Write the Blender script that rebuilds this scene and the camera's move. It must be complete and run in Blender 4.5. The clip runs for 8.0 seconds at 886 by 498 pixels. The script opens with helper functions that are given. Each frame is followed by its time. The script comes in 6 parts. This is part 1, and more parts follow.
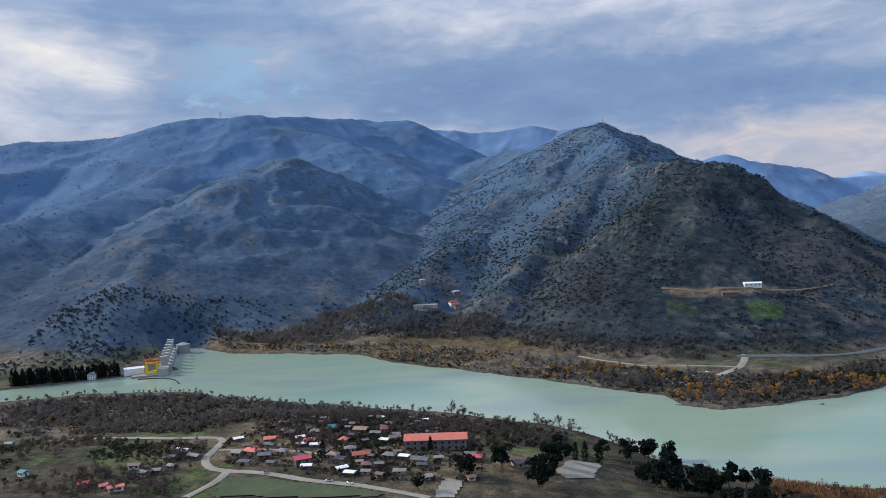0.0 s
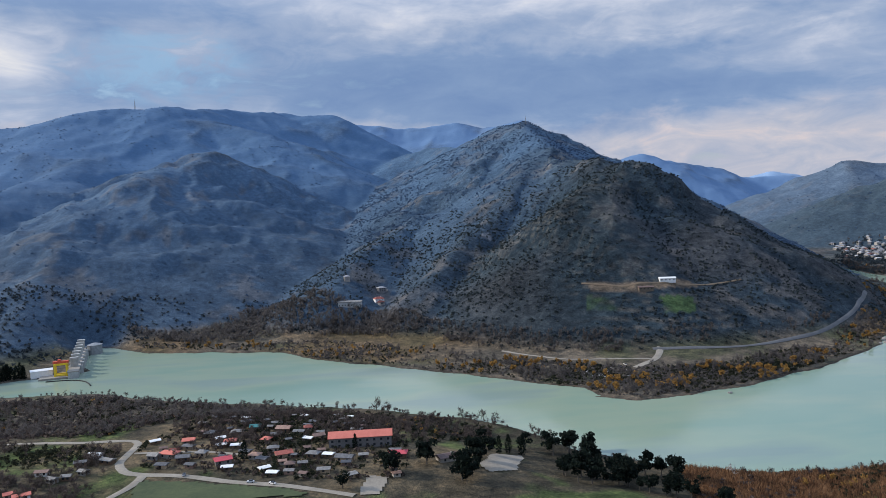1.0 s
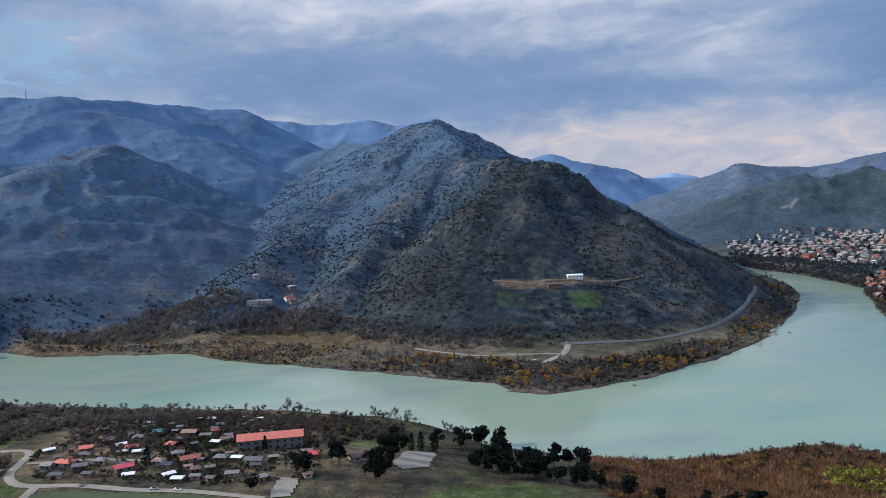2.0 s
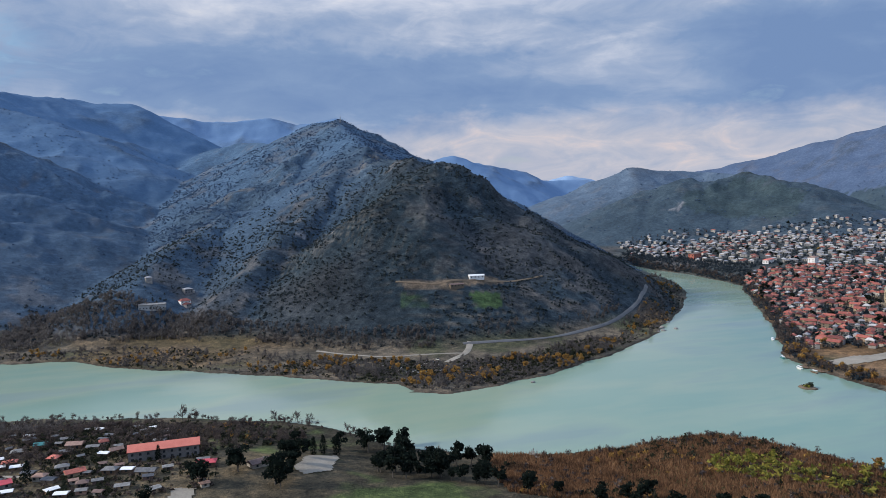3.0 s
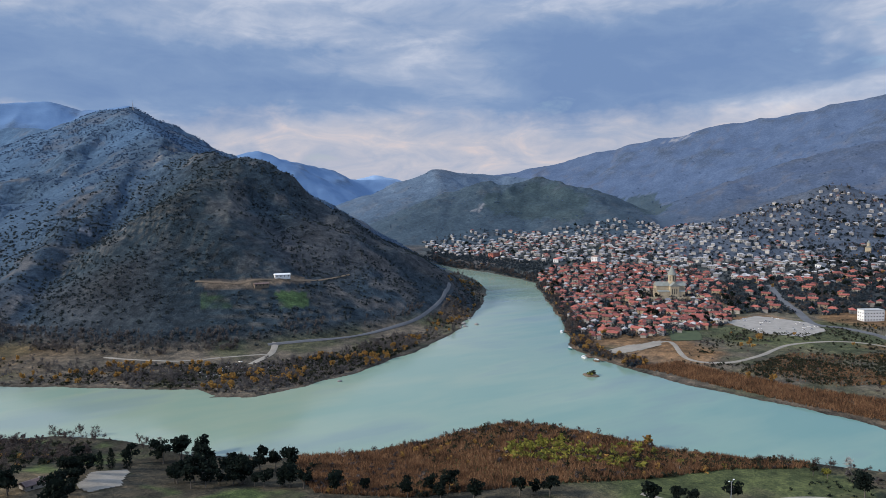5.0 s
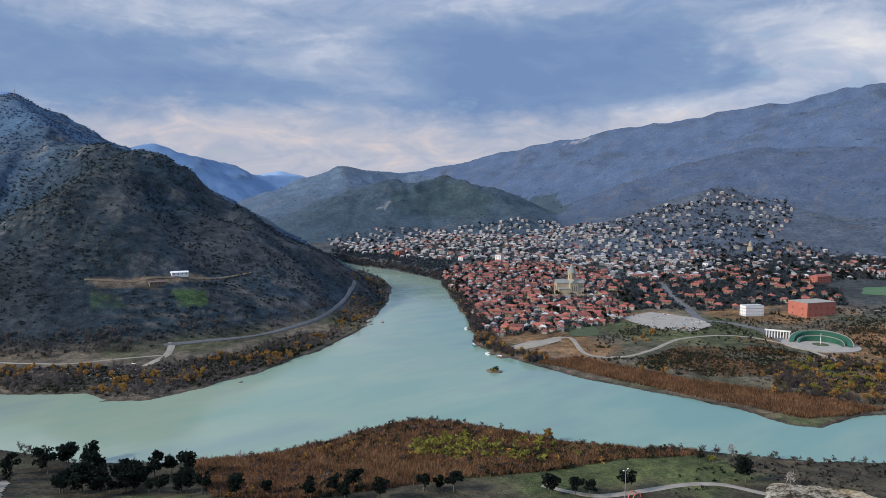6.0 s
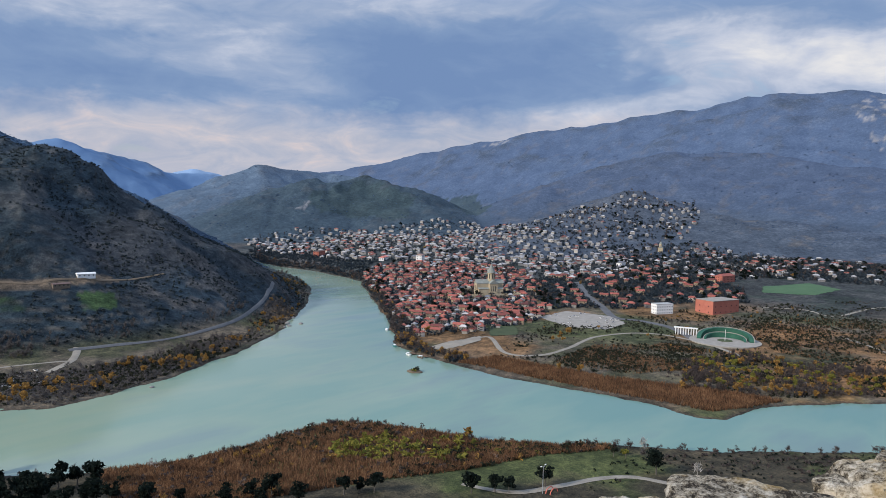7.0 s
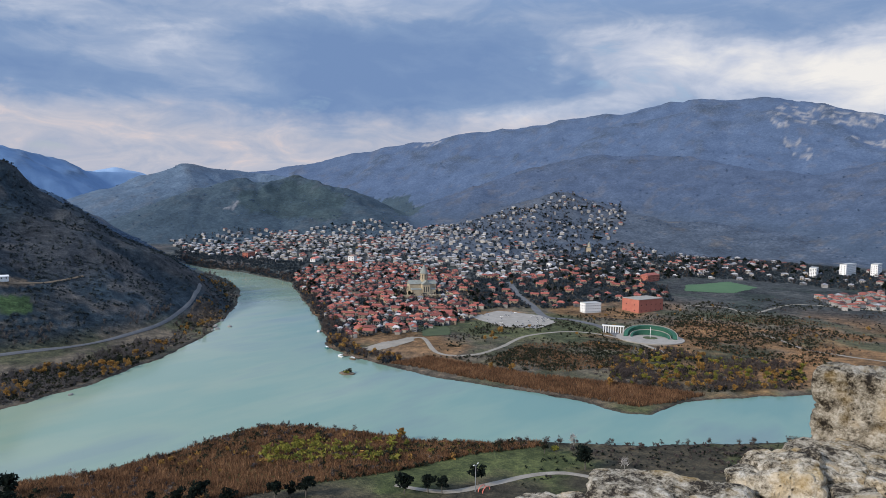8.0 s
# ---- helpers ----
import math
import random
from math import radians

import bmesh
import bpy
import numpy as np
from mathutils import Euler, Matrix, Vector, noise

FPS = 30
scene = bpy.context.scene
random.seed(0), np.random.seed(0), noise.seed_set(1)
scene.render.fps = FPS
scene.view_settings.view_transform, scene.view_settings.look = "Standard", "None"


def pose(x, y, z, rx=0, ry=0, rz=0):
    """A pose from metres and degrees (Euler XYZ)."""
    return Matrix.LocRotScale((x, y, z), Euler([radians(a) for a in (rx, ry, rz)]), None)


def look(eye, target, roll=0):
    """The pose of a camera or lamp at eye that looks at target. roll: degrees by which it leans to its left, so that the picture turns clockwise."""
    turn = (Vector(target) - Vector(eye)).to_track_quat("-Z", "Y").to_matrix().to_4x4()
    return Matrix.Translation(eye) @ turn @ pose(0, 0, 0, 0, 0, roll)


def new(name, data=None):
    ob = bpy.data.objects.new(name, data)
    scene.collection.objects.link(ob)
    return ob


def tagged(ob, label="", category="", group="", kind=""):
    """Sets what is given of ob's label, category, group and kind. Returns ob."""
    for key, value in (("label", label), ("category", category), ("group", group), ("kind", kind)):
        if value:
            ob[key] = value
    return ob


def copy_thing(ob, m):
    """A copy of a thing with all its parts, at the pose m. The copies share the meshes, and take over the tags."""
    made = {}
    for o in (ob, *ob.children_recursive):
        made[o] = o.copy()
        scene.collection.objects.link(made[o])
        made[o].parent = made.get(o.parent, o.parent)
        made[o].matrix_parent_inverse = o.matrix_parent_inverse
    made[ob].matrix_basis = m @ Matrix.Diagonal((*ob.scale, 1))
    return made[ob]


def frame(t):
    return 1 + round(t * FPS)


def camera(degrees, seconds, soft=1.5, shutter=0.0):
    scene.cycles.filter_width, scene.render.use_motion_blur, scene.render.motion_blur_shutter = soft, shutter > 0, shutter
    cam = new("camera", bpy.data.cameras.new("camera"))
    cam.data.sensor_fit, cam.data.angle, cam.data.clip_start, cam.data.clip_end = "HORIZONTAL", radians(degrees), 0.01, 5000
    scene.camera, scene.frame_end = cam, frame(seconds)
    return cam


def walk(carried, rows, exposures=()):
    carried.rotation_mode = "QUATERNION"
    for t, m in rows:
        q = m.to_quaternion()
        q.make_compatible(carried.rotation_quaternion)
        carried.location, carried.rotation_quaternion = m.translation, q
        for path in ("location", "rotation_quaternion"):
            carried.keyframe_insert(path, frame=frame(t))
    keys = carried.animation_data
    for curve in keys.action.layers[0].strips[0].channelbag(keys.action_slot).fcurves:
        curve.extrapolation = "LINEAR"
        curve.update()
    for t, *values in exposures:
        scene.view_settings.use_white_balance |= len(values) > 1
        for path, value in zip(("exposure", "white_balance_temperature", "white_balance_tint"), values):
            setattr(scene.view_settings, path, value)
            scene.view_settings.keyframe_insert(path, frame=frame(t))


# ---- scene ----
EYE_HEIGHT = 175.0
cam = camera(62.85, 8.0, soft=0.6)
ROWS = [
    (0.0, -0.0, 0.5, 175.0, 87.3, 2.37, -0.06),
    (0.5, 0.024, 0.499, 175.0, 87.03, 2.18, -2.91),
    (1.0, 0.051, 0.497, 175.0, 86.77, 2.07, -5.98),
    (1.5, 0.08, 0.494, 175.0, 86.54, 1.86, -9.28),
    (3.0, 0.174, 0.469, 175.0, 86.25, 1.28, -20.51),
    (3.5, 0.206, 0.455, 175.0, 86.24, 1.02, -24.44),
    (4.0, 0.237, 0.44, 175.0, 86.19, 0.67, -28.36),
    (4.5, 0.264, 0.425, 175.0, 86.1, 0.36, -31.9),
    (6.0, 0.341, 0.365, 175.0, 85.86, -0.79, -43.0),
    (6.5, 0.362, 0.345, 175.0, 85.92, -1.09, -46.26),
    (7.0, 0.379, 0.326, 175.0, 86.01, -1.27, -49.23),
    (7.5, 0.394, 0.307, 175.0, 86.12, -1.42, -51.96),
    (8.0, 0.408, 0.289, 175.0, 86.19, -1.5, -54.55),
]
walk(cam, [(t, pose(x, y, z, rx, ry, rz)) for t, x, y, z, rx, ry, rz in ROWS], exposures=[(0.0, 0.3), (8.0, 0.26)])

# ---- light: a veiled low sun and a broken cloud deck ----
SUN_AZ, SUN_EL = -72.0, 27.0


def link(tree, a, b):
    tree.links.new(a, b)


def node(tree, kind, **values):
    made = tree.nodes.new(kind)
    for key, value in values.items():
        made.inputs[key].default_value = value
    return made


def math_node(tree, op, a, b=None, clamp=False):
    made = tree.nodes.new("ShaderNodeMath")
    made.operation, made.use_clamp = op, clamp
    for k, v in enumerate((a, b)):
        if v is None:
            continue
        if isinstance(v, (int, float)):
            made.inputs[k].default_value = v
        else:
            tree.links.new(v, made.inputs[k])
    return made.outputs[0]


def ramp(tree, fac, stops):
    made = tree.nodes.new("ShaderNodeValToRGB")
    e = made.color_ramp.elements
    while len(e) < len(stops):
        e.new(0.5)
    for k, (at, c) in enumerate(stops):
        e[k].position = at
        e[k].color = (*c, 1) if len(c) == 3 else c
    tree.links.new(fac, made.inputs[0])
    return made.outputs[0]


def mix(tree, fac, a, b, mode="MIX"):
    made = tree.nodes.new("ShaderNodeMix")
    made.data_type, made.blend_type = "RGBA", mode
    for k, v in ((0, fac), (6, a), (7, b)):
        if isinstance(v, (int, float)):
            made.inputs[k].default_value = v
        elif isinstance(v, tuple):
            made.inputs[k].default_value = (*v, 1)
        else:
            tree.links.new(v, made.inputs[k])
    return made.outputs[2]


world = bpy.data.worlds.new("cloudy_sky")
scene.world = world
world.use_nodes = True
wt = world.node_tree
wt.nodes.clear()
w_out = wt.nodes.new("ShaderNodeOutputWorld")
w_back = wt.nodes.new("ShaderNodeBackground")
w_sky = wt.nodes.new("ShaderNodeTexSky")
w_sky.sky_type, w_sky.sun_disc = "NISHITA", False
w_sky.sun_elevation, w_sky.sun_rotation = radians(SUN_EL), radians(SUN_AZ)
w_co = wt.nodes.new("ShaderNodeTexCoord")
w_sep = wt.nodes.new("ShaderNodeSeparateXYZ")
link(wt, w_co.outputs["Generated"], w_sep.inputs[0])
up = math_node(wt, "MAXIMUM", w_sep.outputs[2], 0.0)
bearing = math_node(wt, "MULTIPLY", math_node(wt, "ARCTAN2", w_sep.outputs[0], w_sep.outputs[1]), 57.2958)
rise = math_node(wt, "MULTIPLY", math_node(wt, "ARCSINE", w_sep.outputs[2]), 57.2958)


def cloud_noise(across, high, shift, detail, rough, twist):
    """Cloud texture drawn out along the horizon; sizes in degrees."""
    com = wt.nodes.new("ShaderNodeCombineXYZ")
    link(wt, math_node(wt, "DIVIDE", bearing, across), com.inputs[0])
    link(wt, math_node(wt, "DIVIDE", rise, high), com.inputs[1])
    com.inputs[2].default_value = shift
    n = node(wt, "ShaderNodeTexNoise", Scale=1.0, Detail=detail, Roughness=rough, Distortion=twist)
    link(wt, com.outputs[0], n.inputs["Vector"])
    return n.outputs[0]


big = cloud_noise(16.0, 4.2, 3.7, 6.0, 0.55, 0.5)
fine = cloud_noise(5.0, 1.9, 8.1, 8.0, 0.6, 0.7)
warp = cloud_noise(9.0, 5.0, 1.3, 4.0, 0.55, 0.0)
warp_2 = cloud_noise(7.0, 4.0, 6.3, 5.0, 0.6, 0.0)
bent_az = math_node(wt, "ADD", bearing, math_node(wt, "MULTIPLY", math_node(wt, "SUBTRACT", warp, 0.5), 16.0))
bent_el = math_node(wt, "ADD", rise, math_node(wt, "MULTIPLY", math_node(wt, "SUBTRACT", warp_2, 0.5), 5.0))


def bank(az, el, wide, tall):
    """A soft cloud bank round one bearing and elevation."""
    u = math_node(wt, "DIVIDE", math_node(wt, "SUBTRACT", bent_az, az), wide)
    v = math_node(wt, "DIVIDE", math_node(wt, "SUBTRACT", bent_el, el), tall)
    d = math_node(wt, "ADD", math_node(wt, "MULTIPLY", u, u), math_node(wt, "MULTIPLY", v, v))
    return math_node(wt, "SUBTRACT", 1.0, d, True)


deck = math_node(wt, "ADD", math_node(wt, "MULTIPLY", big, 0.62), math_node(wt, "MULTIPLY", fine, 0.38))
tone = math_node(wt, "ADD", 0.44, math_node(wt, "MULTIPLY", math_node(wt, "SUBTRACT", deck, 0.5), 1.35))
CLOUD_BANKS = [
    (14, 9.0, 22, 3.8, -0.32), (50, 9.8, 16, 4.6, -0.44), (-17, 15.5, 11, 3.2, -0.16),
    (14, 15.8, 26, 3.0, 0.22), (24, 12.2, 12, 1.6, 0.16), (-29, 11, 9, 6.5, 0.27),
    (70, 10.6, 9, 3.4, 0.34), (85, 9.2, 12, 4.0, 0.40), (76, 14.0, 12, 2.2, -0.10), (66, 6.6, 14, 2.6, 0.12),
]
for az, el, wide, tall, amount in CLOUD_BANKS:
    tone = math_node(wt, "ADD", tone, math_node(wt, "MULTIPLY", bank(az, el, wide, tall), amount))
cloud = ramp(wt, tone, [(0.06, (0.142, 0.225, 0.40)), (0.30, (0.182, 0.268, 0.435)), (0.50, (0.28, 0.35, 0.49)), (0.68, (0.45, 0.49, 0.59)), (0.92, (0.72, 0.70, 0.68))])
# pale, faintly rosy gap under the deck along the skyline
low = ramp(wt, math_node(wt, "DIVIDE", bent_el, 20.0), [(0.0, (1, 1, 1)), (0.24, (1, 1, 1)), (0.35, (0, 0, 0))])
rosy = ramp(wt, fine, [(0.35, (0.33, 0.37, 0.47)), (0.55, (0.46, 0.45, 0.50)), (0.70, (0.62, 0.52, 0.50))])
cloud = mix(wt, math_node(wt, "MULTIPLY", low, 0.85), cloud, rosy)
# a rift of open sky
rift = math_node(wt, "MULTIPLY", bank(-15, 10.8, 8, 3.0), ramp(wt, fine, [(0.42, (1, 1, 1)), (0.56, (0, 0, 0))]))
cloud = mix(wt, math_node(wt, "MULTIPLY", rift, 0.7), cloud, (0.24, 0.40, 0.58))
clear = mix(wt, 1.0, w_sky.outputs[0], (0.11, 0.11, 0.11), "MULTIPLY")
cover_part = ramp(wt, deck, [(0.30, (0.55, 0.55, 0.55)), (0.40, (1, 1, 1))])
# an overcast vault is brightest overhead
vault = ramp(wt, up, [(0.24, (0.31, 0.31, 0.31)), (1.0, (0.82, 0.82, 0.82))])
link(wt, mix(wt, 1.0, mix(wt, cover_part, clear, cloud), vault, "MULTIPLY"), w_back.inputs[0])
w_back.inputs[1].default_value = 3.3
link(wt, w_back.outputs[0], w_out.inputs[0])

sun = new("sun", bpy.data.lights.new("sun", "SUN"))
sun.data.energy, sun.data.angle, sun.data.color = 3.6, radians(6), (1.0, 0.93, 0.84)
sun_from = Vector((math.sin(radians(SUN_AZ)) * math.cos(radians(SUN_EL)), math.cos(radians(SUN_AZ)) * math.cos(radians(SUN_EL)), math.sin(radians(SUN_EL))))
sun.matrix_world = look(sun_from * 900, (0, 0, 0))


# ---- materials ----
def material(name, rough=0.9, metal=0.0, specular=0.3):
    m = bpy.data.materials.new(name)
    m.use_nodes = True
    b = m.node_tree.nodes["Principled BSDF"]
    b.inputs["Roughness"].default_value, b.inputs["Metallic"].default_value = rough, metal
    b.inputs["Specular IOR Level"].default_value = specular
    return m, m.node_tree, b


def place(tree, scale=(1, 1, 1)):
    c = tree.nodes.new("ShaderNodeTexCoord")
    g = tree.nodes.new("ShaderNodeMapping")
    g.inputs["Scale"].default_value = scale
    link(tree, c.outputs["Object"], g.inputs[0])
    return g.outputs[0]


def grain(tree, at, scale, detail=4.0, rough=0.6):
    n = node(tree, "ShaderNodeTexNoise", Scale=scale, Detail=detail, Roughness=rough)
    link(tree, at, n.inputs["Vector"])
    return n.outputs[0]


def bump(tree, bsdf, height, strength, distance):
    n = node(tree, "ShaderNodeBump", Strength=strength, Distance=distance)
    link(tree, height, n.inputs["Height"])
    link(tree, n.outputs[0], bsdf.inputs["Normal"])


def mottled(name, a, b, scale=1.0, rough=0.85, relief=0.3, depth=0.05, by=None, metal=0.0, specular=0.3):
    """A surface that wanders between two colours at two scales, with relief; by: also from piece to piece ('object' or 'island')."""
    m, t, s = material(name, rough, metal, specular)
    at = place(t)
    n1, n2 = grain(t, at, scale), grain(t, at, scale * 9.0)
    f = math_node(t, "ADD", math_node(t, "MULTIPLY", n1, 0.6), math_node(t, "MULTIPLY", n2, 0.4))
    c = ramp(t, f, [(0.32, a), (0.68, b)])
    if by:
        if by == "object":
            r = t.nodes.new("ShaderNodeObjectInfo").outputs["Random"]
        else:
            r = t.nodes.new("ShaderNodeNewGeometry").outputs["Random Per Island"]
        c = mix(t, 1.0, c, ramp(t, r, [(0.0, (0.42, 0.44, 0.50)), (1.0, (1.4, 1.33, 1.22))]), "MULTIPLY")
    link(t, c, s.inputs["Base Color"])
    if relief:
        bump(t, s, f, relief, depth)
    return m


def foliage(name, stops):
    """Leaves or twigs, each clump with its own tone."""
    m, t, s = material(name, 0.95, 0.0, 0.15)
    r = t.nodes.new("ShaderNodeNewGeometry").outputs["Random Per Island"]
    tone = grain(t, place(t), 0.05, 3.0)
    f = math_node(t, "ADD", math_node(t, "MULTIPLY", r, 0.65), math_node(t, "MULTIPLY", math_node(t, "SUBTRACT", tone, 0.5), 0.9), True)
    c = ramp(t, f, stops)
    link(t, c, s.inputs["Base Color"])
    thin = t.nodes.new("ShaderNodeBsdfTranslucent")
    link(t, c, thin.inputs[0])
    both = t.nodes.new("ShaderNodeMixShader")
    both.inputs[0].default_value = 0.4
    link(t, s.outputs[0], both.inputs[1])
    link(t, thin.outputs[0], both.inputs[2])
    link(t, both.outputs[0], t.nodes["Material Output"].inputs[0])
    return m


def land_material():
    m, t, s = material("land_cover", 0.97, 0.0, 0.1)
    a = t.nodes.new("ShaderNodeAttribute")
    a.attribute_name = "cover"
    at = place(t)
    n1, n2, n3 = grain(t, at, 0.012, 5.0), grain(t, at, 0.09, 5.0, 0.7), grain(t, at, 0.5, 4.0, 0.7)
    f = math_node(t, "ADD", math_node(t, "MULTIPLY", n1, 0.3), math_node(t, "ADD", math_node(t, "MULTIPLY", n2, 0.42), math_node(t, "MULTIPLY", n3, 0.28)))
    c = mix(t, 1.0, a.outputs["Color"], ramp(t, f, [(0.38, (0.22, 0.25, 0.28)), (0.5, (0.85, 0.86, 0.87)), (0.62, (2.0, 1.85, 1.7))]), "MULTIPLY")
    # low alpha on far hills flattens tone and relief, imitating haze
    c = mix(t, a.outputs["Alpha"], a.outputs["Color"], c)
    link(t, c, s.inputs["Base Color"])
    b = node(t, "ShaderNodeBump", Distance=7.0)
    link(t, math_node(t, "MULTIPLY", a.outputs["Alpha"], 0.9), b.inputs["Strength"])
    link(t, f, b.inputs["Height"])
    link(t, b.outputs[0], s.inputs["Normal"])
    return m


def water_material():
    m, t, s = material("river_water", 0.1, 0.0, 0.5)
    s.inputs["IOR"].default_value = 1.33
    at = place(t, (0.5, 1.0, 1.0))
    streaks = place(t, (0.004, 0.012, 1.0))
    f = grain(t, streaks, 1.0, 4.0, 0.55)
    silty = ramp(t, f, [(0.38, (0.20, 0.285, 0.215)), (0.52, (0.245, 0.305, 0.22)), (0.64, (0.21, 0.27, 0.225))])
    clear = ramp(t, f, [(0.38, (0.13, 0.235, 0.195)), (0.52, (0.165, 0.26, 0.205)), (0.64, (0.145, 0.215, 0.195))])
    # the clear arm from the east meets the silty one along a wavering line
    spot_at = t.nodes.new("ShaderNodeSeparateXYZ")
    link(t, place(t), spot_at.inputs[0])
    across = math_node(t, "SUBTRACT", math_node(t, "MULTIPLY", spot_at.outputs[0], 0.55), math_node(t, "MULTIPLY", spot_at.outputs[1], 0.83))
    waver = math_node(t, "MULTIPLY", math_node(t, "SUBTRACT", grain(t, place(t, (0.006, 0.006, 1.0)), 1.0, 5.0, 0.6), 0.5), 170.0)
    side = math_node(t, "DIVIDE", math_node(t, "ADD", math_node(t, "ADD", across, waver), 330.0), 300.0, True)
    link(t, mix(t, side, silty, clear), s.inputs["Base Color"])
    ripple = math_node(t, "ADD", grain(t, at, 0.35, 3.0), math_node(t, "MULTIPLY", grain(t, at, 1.6, 2.0), 0.4))
    bump(t, s, ripple, 0.06, 0.3)
    link(t, ramp(t, grain(t, streaks, 2.2, 3.0), [(0.4, (0.05, 0.05, 0.05)), (0.62, (0.16, 0.16, 0.16))]), s.inputs["Roughness"])
    return m


LAND, WATER = land_material(), water_material()


# ---- the lie of the land ----
RIVER = [
    (-466, 744), (-383, 766), (-283, 757), (-193, 710), (-61, 660), (49, 607), (92, 578), (124, 525),
    (158, 473), (194, 447), (245, 428), (285, 420), (337, 425), (364, 420), (387, 396), (384, 398),
    (402, 355), (414, 311), (467, 240), (501, 191), (599, 83), (648, 36), (814, 48), (755, 107),
    (675, 179), (642, 194), (589, 202), (581, 222), (591, 255), (589, 320), (578, 372), (581, 440),
    (590, 541), (613, 594), (716, 710), (852, 887), (1023, 1101), (1077, 1316), (1075, 1469), (1160, 1760),
    (1060, 1820), (960, 1760), (1014, 1488), (999, 1356), (963, 1232), (883, 1094), (766, 952), (664, 849),
    (551, 748), (477, 701), (370, 644), (294, 618), (232, 608), (196, 630), (205, 630), (201, 664),
    (164, 684), (47, 785), (-64, 864), (-111, 924), (-301, 976), (-356, 1027), (-386, 1024), (-363, 932),
    (-331, 875), (-365, 853), (-414, 830), (-499, 798), (-700, 520), (-720, 470),
]
FAR_WATER = [(1772, 3241), (1693, 2896), (2012, 3336), (2126, 3642)]
RIDGES = [
    ([(-1558, 1955, 377), (-1340, 2228, 450), (-1059, 2374, 481), (-897, 2440, 532), (-689, 2507, 542), (-582, 2636, 541), (-477, 2861, 572), (-324, 3083, 590), (-146, 3097, 580), (52, 3000, 469), (158, 2896, 349)], 0.5, 30),
    ([(-636, 2521, 505), (-326, 2378, 432), (-149, 2145, 315), (-32, 1750, 150), (-7, 1450, 74)], 0.42, 20),
    ([(-415, 1854, 332), (-482, 1630, 259), (-528, 1404, 176), (-498, 1147, 88), (-457, 940, 22)], 0.42, 15),
    ([(-415, 1854, 332), (-280, 1626, 213), (-293, 1318, 104), (-300, 1080, 22)], 0.42, 15),
    ([(-915, 1189, 130), (-885, 1452, 190), (-843, 1590, 223), (-761, 1849, 286), (-726, 2183, 358)], 0.42, 20),
    ([(436, 1172, 239), (425, 1260, 241), (401, 1362, 251), (395, 1509, 290)], 0.62, 8),
    ([(436, 1172, 239), (494, 1138, 187), (549, 1101, 145), (610, 1056, 104), (662, 1036, 68), (725, 1031, 46)], 0.6, 8),
    ([(436, 1172, 239), (349, 1096, 191), (280, 991, 118), (228, 891, 53)], 0.6, 15),
    ([(413, 1855, 380), (258, 1630, 266), (97, 1447, 159), (-6, 1250, 105), (-53, 1129, 69)], 0.5, 12),
    ([(395, 1509, 290), (249, 1327, 187), (166, 1188, 123), (89, 1046, 68)], 0.6, 12),
    ([(-610, 4458, 685), (-92, 4499, 710), (254, 4493, 664), (565, 4464, 689), (733, 4440, 645), (922, 4200, 668), (1078, 4059, 563), (1273, 3897, 417), (1381, 3861, 407), (1486, 3821, 435), (1701, 3840, 368), (2077, 3992, 323), (2453, 4009, 281)], 0.5, 20),
    ([(1434, 3302, 246), (1474, 2952, 147)], 0.5, 15),
    ([(2134, 4187, 297), (2380, 4111, 320), (2561, 4000, 278)], 0.5, 15),
    ([(1677, 2842, 190), (1761, 2791, 252), (1886, 2708, 295), (2069, 2698, 281), (2256, 2676, 286), (2280, 2386, 252)], 0.4, 15),
    ([(2784, 3408, 314), (3038, 3183, 373), (3237, 2906, 448), (3408, 2623, 512), (3550, 2337, 565), (3663, 2054, 599), (3749, 1780, 647), (3809, 1517, 678), (3807, 1382, 699), (3840, 1121, 726), (3888, 938, 716), (3878, 751, 717), (3858, 572, 670), (3789, 294, 597), (3696, -171, 450)], 0.5, 20),
    ([(2900, 7, 339), (2992, 223, 346), (2969, 428, 326), (3011, 736, 351), (3106, 1114, 409), (3017, 1337, 394), (2821, 1511, 322), (2529, 1614, 239)], 0.4, 25),
    ([(1635, 2273, 183), (1800, 2274, 230), (2004, 2233, 251), (2083, 2018, 229), (2012, 1801, 149)], 0.4, 20),
    ([(2374, 1177, 208), (2144, 1186, 155), (1866, 1166, 99)], 0.25, 30),
    ([(395, 1509, 290), (413, 1855, 380), (388, 1905, 386), (360, 2069, 392), (318, 2329, 377), (268, 2486, 379), (225, 2641, 415), (164, 2746, 402), (82, 2799, 369)], 0.5, 12),
    ([(318, 2329, 377), (190, 2060, 262), (110, 1800, 175), (40, 1560, 112)], 0.5, 15),
    ([(2324, 921, 145), (2431, 584, 119), (2386, 259, 93), (2400, -7, 99)], 0.25, 40),
]



def lattice(ix, iy, seed):
    """Repeatable random numbers on a whole-number grid."""
    n = (ix * 374761393 + iy * 668265263 + seed * 974634721) & 0x7FFFFFFF
    n = ((n ^ (n >> 13)) * 1274126177) & 0x7FFFFFFF
    return ((n ^ (n >> 16)) & 0xFFFF) / 65535.0


